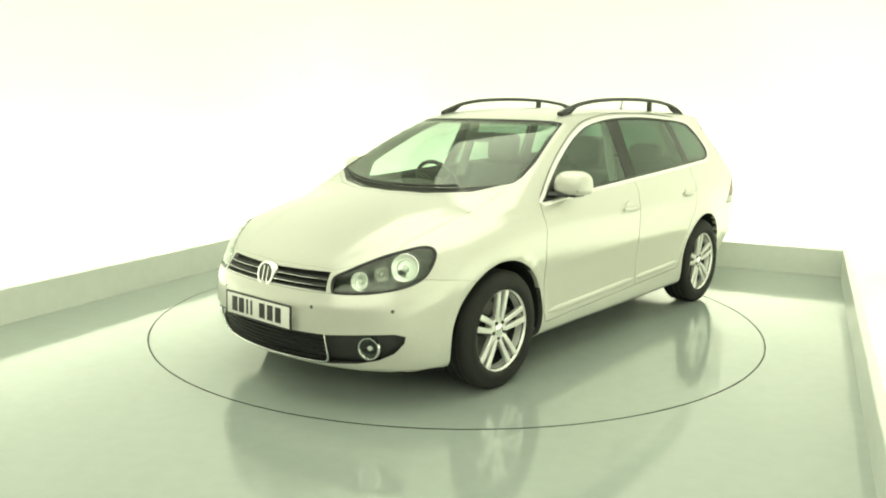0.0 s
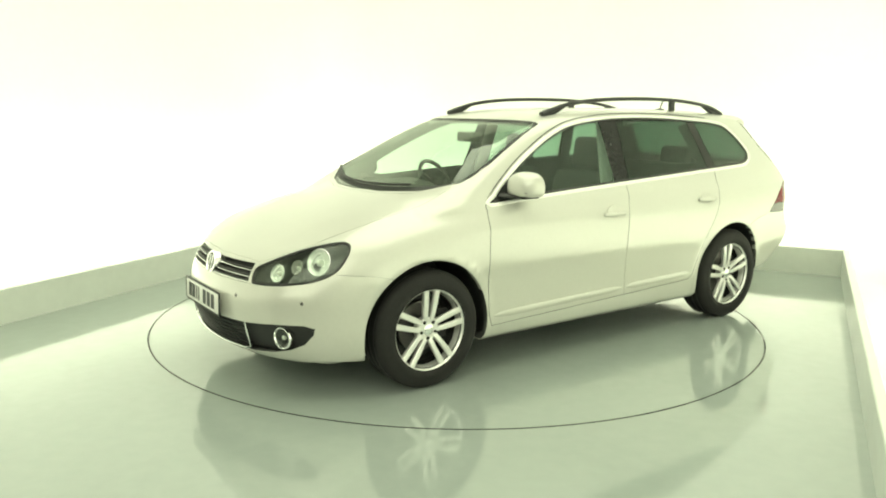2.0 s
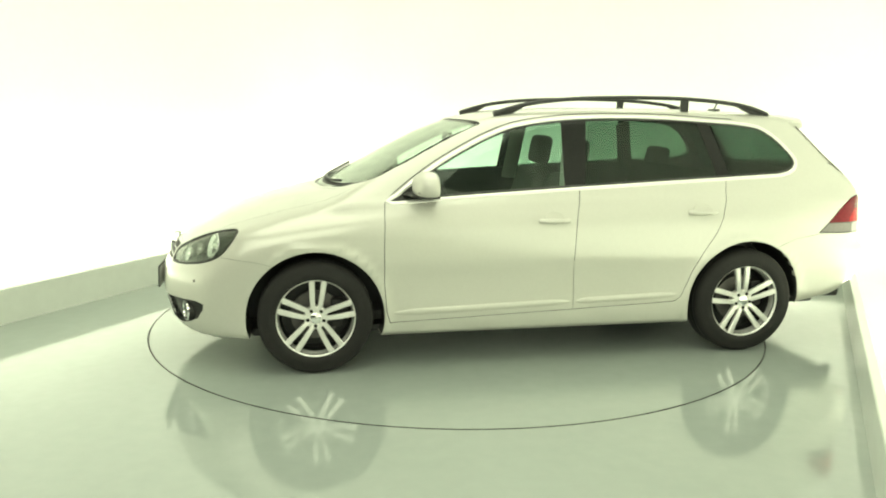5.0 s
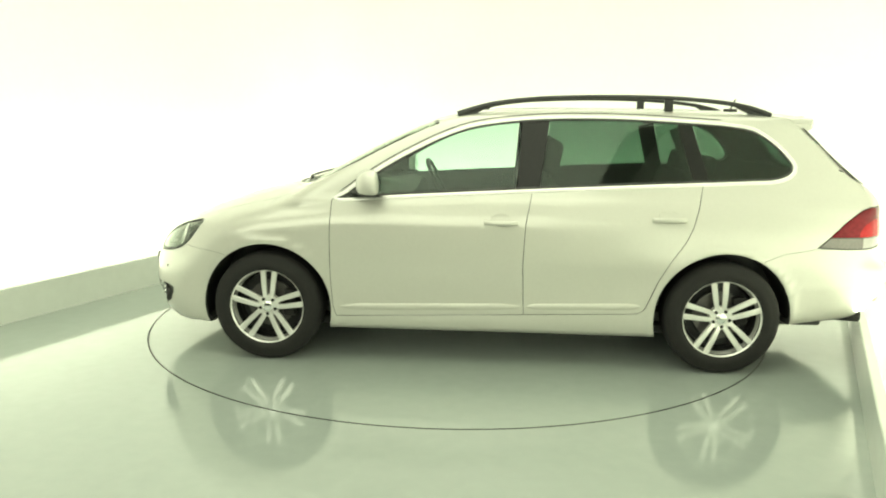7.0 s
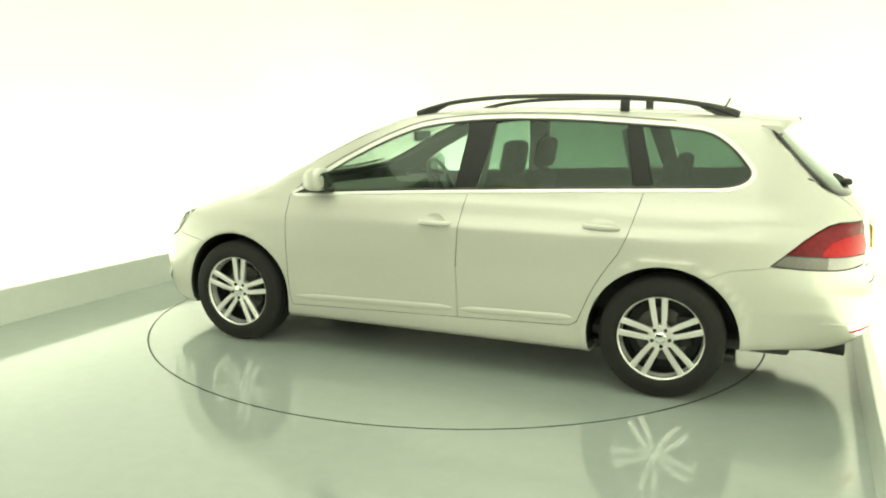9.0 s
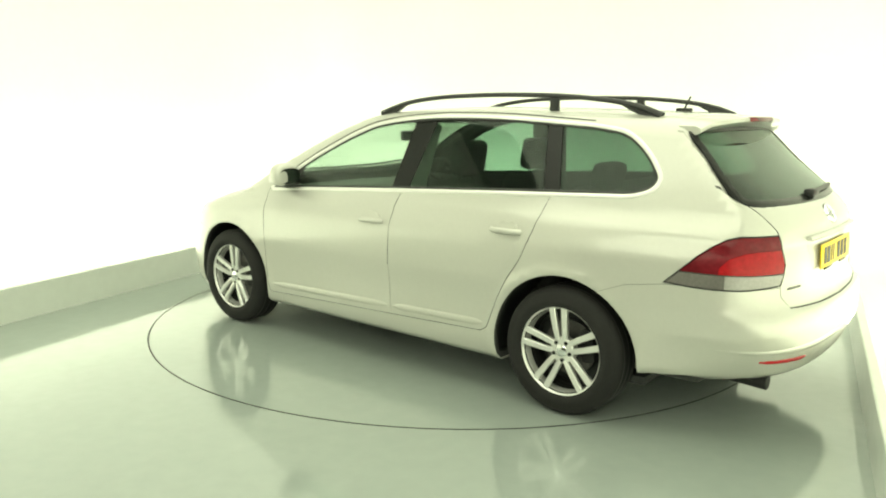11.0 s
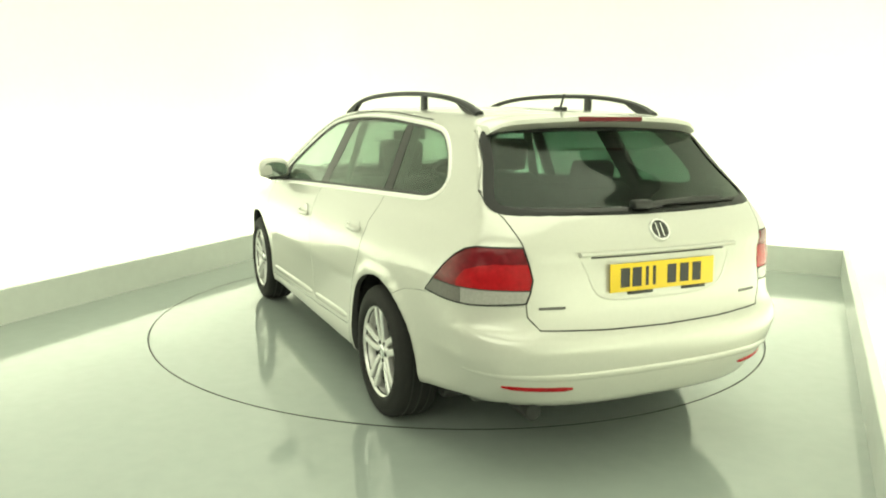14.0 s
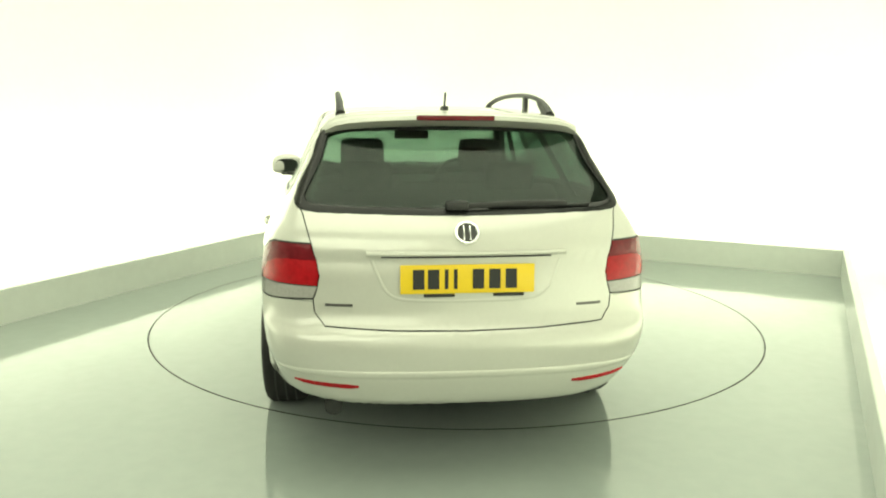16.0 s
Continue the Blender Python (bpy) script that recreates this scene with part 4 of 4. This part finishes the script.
def build_car_trim(car, own, own_bm, doors, gate):
    for flip in (False, True):
        s = -1 if flip else 1
        # roof rail
        pts = [(0.215, 1.424), (0.12, 1.457), (-0.02, 1.491), (-0.25, 1.517), (-0.56, 1.529), (-0.85, 1.529), (-1.10, 1.520), (-1.33, 1.498), (-1.48, 1.467), (-1.575, 1.430)]
        line = [(x, s * (0.50 - 0.02 * abs(x + 0.6) ** 2), z) for x, z in smooth_loop(pts, 4, False)]
        n = len(line)
        rail = own_bm("roof_rail", tube(line, 0.015, 0.012, (0, s * 0.3, 1), 10, taper=[1.0 + 0.5 * abs(2 * i / (n - 1) - 1) ** 4 for i in range(n)]), BLACK, "satin black roof rail")
        for x0, x1, x2 in ((0.215, 0.0, 0.12), (-1.575, -1.36, -1.48)):
            y = s * (0.50 - 0.02 * abs(x0 + 0.6) ** 2)
            bm = bmesh.new()
            zt = {0.0: 1.496, -1.36: 1.492}[x1]
            rows = []
            for k in range(7):
                t = k / 6
                x = x0 + (x1 - x0) * t
                zr = on_top(x, y, -0.004).z
                top = np.interp(t, [0, 0.4, 1], [1.430, 1.465, zt])
                bot = max(zr, zr + (top - zr) * max(0, (t - 0.45) / 0.55) * 0.9)
                rows.append([bm.verts.new(q) for q in ((x, y - 0.014, bot), (x, y + 0.014, bot), (x, y + 0.012, top), (x, y - 0.012, top))])
            for a, b in zip(rows, rows[1:]):
                for i in range(4):
                    bm.faces.new((a[i], a[(i + 1) % 4], b[(i + 1) % 4], b[i]))
            bm.faces.new(rows[0]), bm.faces.new(rows[-1])
            part("rail_foot", bm, BLACK, rail)
        y = s * 0.494
        zr = on_top(-1.0, y, -0.003).z
        part("rail_post", block(0.05, 0.022, 1.521 - zr, 0.005, (-1.0, y, (zr + 1.521) / 2)), BLACK, rail)
        # door mirror
        bm = bmesh.new()
        bmesh.ops.create_uvsphere(bm, u_segments=32, v_segments=20, radius=1)
        for v in bm.verts:
            x, y, z = v.co
            x = (abs(x) ** 0.8) * (1 if x > 0 else -0.42)
            y = math.copysign(abs(y) ** 0.75, y)
            z = math.copysign(abs(z) ** (0.75 if z > 0 else 0.5), z)
            v.co = (0.092 * x - 0.015 * y, 0.106 * y, (0.086 if z > 0 else 0.052) * z)
        base = on_side(0.76, 0.985, 0, s)
        mc = Vector((0.662, s * 0.885, 1.032))
        mm = Matrix.Translation(mc) @ Matrix.Diagonal((1, s, 1, 1))
        bmesh.ops.transform(bm, matrix=mm, verts=bm.verts)
        mirror = own_bm("door_mirror", bm, PAINT, "body-coloured door mirror", angle=80)
        part("mirror_arm", tube([base + Vector((0, -0.02 * s, 0)), base + Vector((-0.03, 0.03 * s, 0.0)), mc + Vector((0.0, -0.02 * s, -0.052))], 0.05, 0.014, seg=10), BLACK, mirror)
        part("mirror_foot", block(0.11, 0.14, 0.016, 0.006, mc + Vector((0.005, -0.03 * s, -0.052))), BLACK, mirror)
        bm = bmesh.new()
        bmesh.ops.create_circle(bm, cap_ends=True, segments=28, radius=1)
        for v in bm.verts:
            a = math.atan2(v.co.y, v.co.x)
            v.co = (0, 0.080 * math.copysign(abs(math.cos(a)) ** 0.7, math.cos(a)), (0.056 if math.sin(a) > 0 else 0.038) * math.copysign(abs(math.sin(a)) ** 0.7, math.sin(a)))
        bmesh.ops.transform(bm, matrix=Matrix.Translation(mc + Vector((-0.041, 0, 0))), verts=bm.verts)
        part("mirror_glass", bm, MIRRORGLASS, mirror, "silvered mirror glass", smooth=False)
        part("repeater", block(0.03, 0.10, 0.010, 0.004, mc + Vector((0.060, 0.02 * s, -0.022))), CLEARWHITE, mirror)
        # fold along the foot of the doors
        for which, x0, x1 in (("front", 0.86, -0.172), ("rear", -0.205, -0.84)):
            line = sides([(x, 0.345 - 0.028 * (x - 0.3)) for x in np.linspace(x0, x1, 19)], -0.002, s)
            part("door_moulding", tube(line, 0.020, 0.0085, normals(line), 10, taper=[min(1, 0.25 + min(i, 18 - i) / 2) for i in range(19)]), PAINT, doors[which, flip])
        # door handles over their recesses
        for which, x, z in (("front", -0.055, 0.838), ("rear", -0.97, 0.872)):
            p = on_side(x, z, 0, s)
            nn = normal_at(p)
            cup = lathe([(0.0004, -0.001), (0.03, 0.0005), (0.036, 0.002), (0.037, -0.004)], 28)
            for v in cup.verts:
                v.co.x *= 1.6
            part("handle_recess", cup, PAINT, doors[which, flip], m=facing(p + Vector((0, 0, 0.012)), nn))
            line = [on_side(x + dx, z - 0.002, 0.004 + 0.019 * (1 - (dx / 0.092) ** 4), s) for dx in np.linspace(-0.09, 0.09, 11)]
            part("door_handle", tube(line, 0.013, 0.007, normals(line), 10), PAINT, doors[which, flip], "body-coloured pull handle")
            # dark tube stands in for the shade under the pull handle
            line = [on_side(x + dx, z - 0.012, 0.006, s) for dx in np.linspace(-0.075, 0.075, 9)]
            part("handle_shade", tube(line, 0.004, 0.004, normals(line), 6), TRIM, doors[which, flip])
    # aerial
    base = on_top(-1.48, 0.0, 0.0)
    aerial = own_bm("roof_aerial", block(0.085, 0.030, 0.02, 0.008, base + Vector((0, 0, 0.006))), BLACK, "black stub aerial")
    part("mast", tube([base + Vector((0, 0, 0.01)), base + Vector((-0.03, 0, 0.075))], 0.005, 0.005, (0, 1, 0), 8), BLACK, aerial)
    # cowl and wipers in front of the windscreen
    bm = bmesh.new()
    rings = []
    for y in np.linspace(-0.69, 0.69, 25):
        x1 = 1.312 - 0.55 * y * y
        x0 = 1.18 - 0.42 * y * y
        rings.append([bm.verts.new((x, y, on_top(x, y).z + dz)) for x, dz in ((x1, -0.012), ((x0 + x1) / 2, -0.010), (x0, -0.002))])
    for a, b in zip(rings, rings[1:]):
        for i in range(2):
            bm.faces.new((a[i], a[i + 1], b[i + 1], b[i]))
    own_bm("cowl", bm, BLACK, "black windscreen cowl")
    for y0, y1 in ((0.40, -0.25), (-0.22, -0.64)):
        line = [on_top(1.19 - 0.46 * y * y, y, 0.012) for y in np.linspace(y0, y1, 14)]
        own_bm("front_wiper", tube(line, 0.009, 0.008, seg=8), BLACK, "black windscreen wiper")
    # sill strip and dark underside
    bm = block(3.3, 1.35, 0.05, 0.02, (0, 0, 0.20))
    own_bm("underbody", bm, BLACK, "dark underbody")
    for x, l in ((1.86, 0.25), (-1.98, 0.3)):
        own_bm("undertray", block(l, 1.1, 0.04, 0.015, (x, 0, 0.215 if x > 0 else 0.30)), BLACK)
    for s in (1, -1):
        for y, z in ((0.70, 0.515), (0.35, 0.515)):
            p = on_end(s * y, z, False, 0.0)
            own_bm("parking_sensor", disc(0.009, 0.002, 16, 0.001), STEEL).matrix_basis = Matrix.Translation((-AXIS_X, -AXIS_Y, 0)) @ facing(p, normal_at(p))


def build_cabin(car, own, own_bm):
    def cushion(sx, sy, sz, at, bev=0.05, lean=0.0):
        bm = block(sx, sy, sz, bev, (0, 0, 0), 4)
        bmesh.ops.transform(bm, matrix=pose(*at, 0, lean, 0), verts=bm.verts)
        return bm
    own_bm("cabin_floor", block(2.9, 1.3, 0.06, 0.02, (-0.45, 0, 0.27)), TRIM, "dark carpet floor")
    for s in (1, -1):
        seat = own_bm("front_seat", cushion(0.52, 0.50, 0.16, (0.02, s * 0.36, 0.46), 0.05, -6), SEATCLOTH, "charcoal cloth front seat")
        part("backrest", cushion(0.15, 0.49, 0.62, (-0.24, s * 0.36, 0.75), 0.06, -16), SEATCLOTH, seat)
        part("headrest", cushion(0.10, 0.26, 0.20, (-0.35, s * 0.36, 1.175), 0.04, -10), SEATCLOTH, seat)
        for dy in (-0.06, 0.06):
            part("headrest_post", tube([(-0.315, s * 0.36 + dy, 1.0), (-0.34, s * 0.36 + dy, 1.10)], 0.006, 0.006, (0, 1, 0), 8), STEEL, seat)
    bench = own_bm("rear_seat", cushion(0.50, 1.26, 0.17, (-0.82, 0, 0.47), 0.05, -5), SEATCLOTH, "charcoal cloth rear bench")
    part("backrest", cushion(0.14, 1.24, 0.66, (-1.13, 0, 0.76), 0.05, -20), SEATCLOTH, bench)
    for y in (0.36, -0.36):
        part("headrest", cushion(0.09, 0.25, 0.15, (-1.25, y, 1.12), 0.035, -12), SEATCLOTH, bench)
    own_bm("load_cover", block(0.80, 1.16, 0.02, 0.006, (-1.68, 0, 0.965)), TRIM, "dark roller load cover")
    dash = bmesh.new()
    rings = []
    for y in np.linspace(-0.70, 0.70, 17):
        hump = 0.035 * math.exp(-(((y + 0.37) / 0.2) ** 4))
        k = 0.30 * y * y
        rings.append([dash.verts.new(q) for q in ((1.10 - k, y, 0.93), (0.80 - k, y, 0.955), (0.62 - k * 0.4, y, 0.955 + hump), (0.52, y, 0.93 + hump), (0.50, y, 0.80), (0.60, y, 0.60), (0.95, y, 0.55))])
    for a, b in zip(rings, rings[1:]):
        for i in range(7):
            dash.faces.new((a[i], a[(i + 1) % 7], b[(i + 1) % 7], b[i]))
    dash.faces.new(rings[0]), dash.faces.new(rings[-1])
    own_bm("dashboard", dash, TRIM, "dark grey dashboard", angle=50)
    bm = lathe([(0.185 + 0.014 * math.cos(a), 0.014 * math.sin(a)) for a in [2 * math.pi * i / 10 for i in range(10)]], 40, True)
    wheel = own_bm("steering_wheel", bm, BLACK, "black steering wheel")
    wheel.matrix_basis = wheel.matrix_basis @ facing((0.40, -0.36, 0.93), (-0.9, 0, 0.42))
    part("steering_hub", disc(0.065, 0.02, 28, 0.01), BLACK, wheel)
    for a in (0, 120, 240):
        part("steering_spoke", block(0.03, 0.012, 0.14, 0.004, (0, 0, 0.11)), BLACK, wheel, m=pose(0, 0, 0, 0, a + 60, 0))
    own_bm("rear_view_mirror", block(0.03, 0.24, 0.065, 0.012, (0.40, 0, 1.275)), BLACK, "black rear-view mirror")
    # headlining under the roof skin
    bm = bmesh.new()
    grid = [[bm.verts.new(q) for q in tops([(x, y) for y in np.linspace(-0.50, 0.50, 9)], -0.045)] for x in np.linspace(0.15, -1.64, 12)]
    for a, b in zip(grid, grid[1:]):
        for i in range(8):
            bm.faces.new((a[i], a[i + 1], b[i + 1], b[i]))
    own_bm("headlining", bm, LINING, "pale grey headlining")
    for s in (1, -1):
        for top, bot in (((-0.25, 1.37), (-0.20, 0.95)), ((-1.05, 1.36), (-1.17, 1.0))):
            a, b = on_side(*top, -0.05, s), on_side(*bot, -0.05, s)
            own_bm("pillar_trim", tube([a, (a + b) / 2, b], 0.055, 0.012, (0, s, 0.3), 8), LINING if top[0] > -0.5 else TRIM)


build_studio()
turntable = build_turntable()
car = build_car()


def motions():
    """The turntable turns clockwise and carries the car."""
    for thing in (turntable, car):
        walk(thing, [(t, pose(0, 0, 0, 0, 0, a)) for t, a in TURN])


motions()
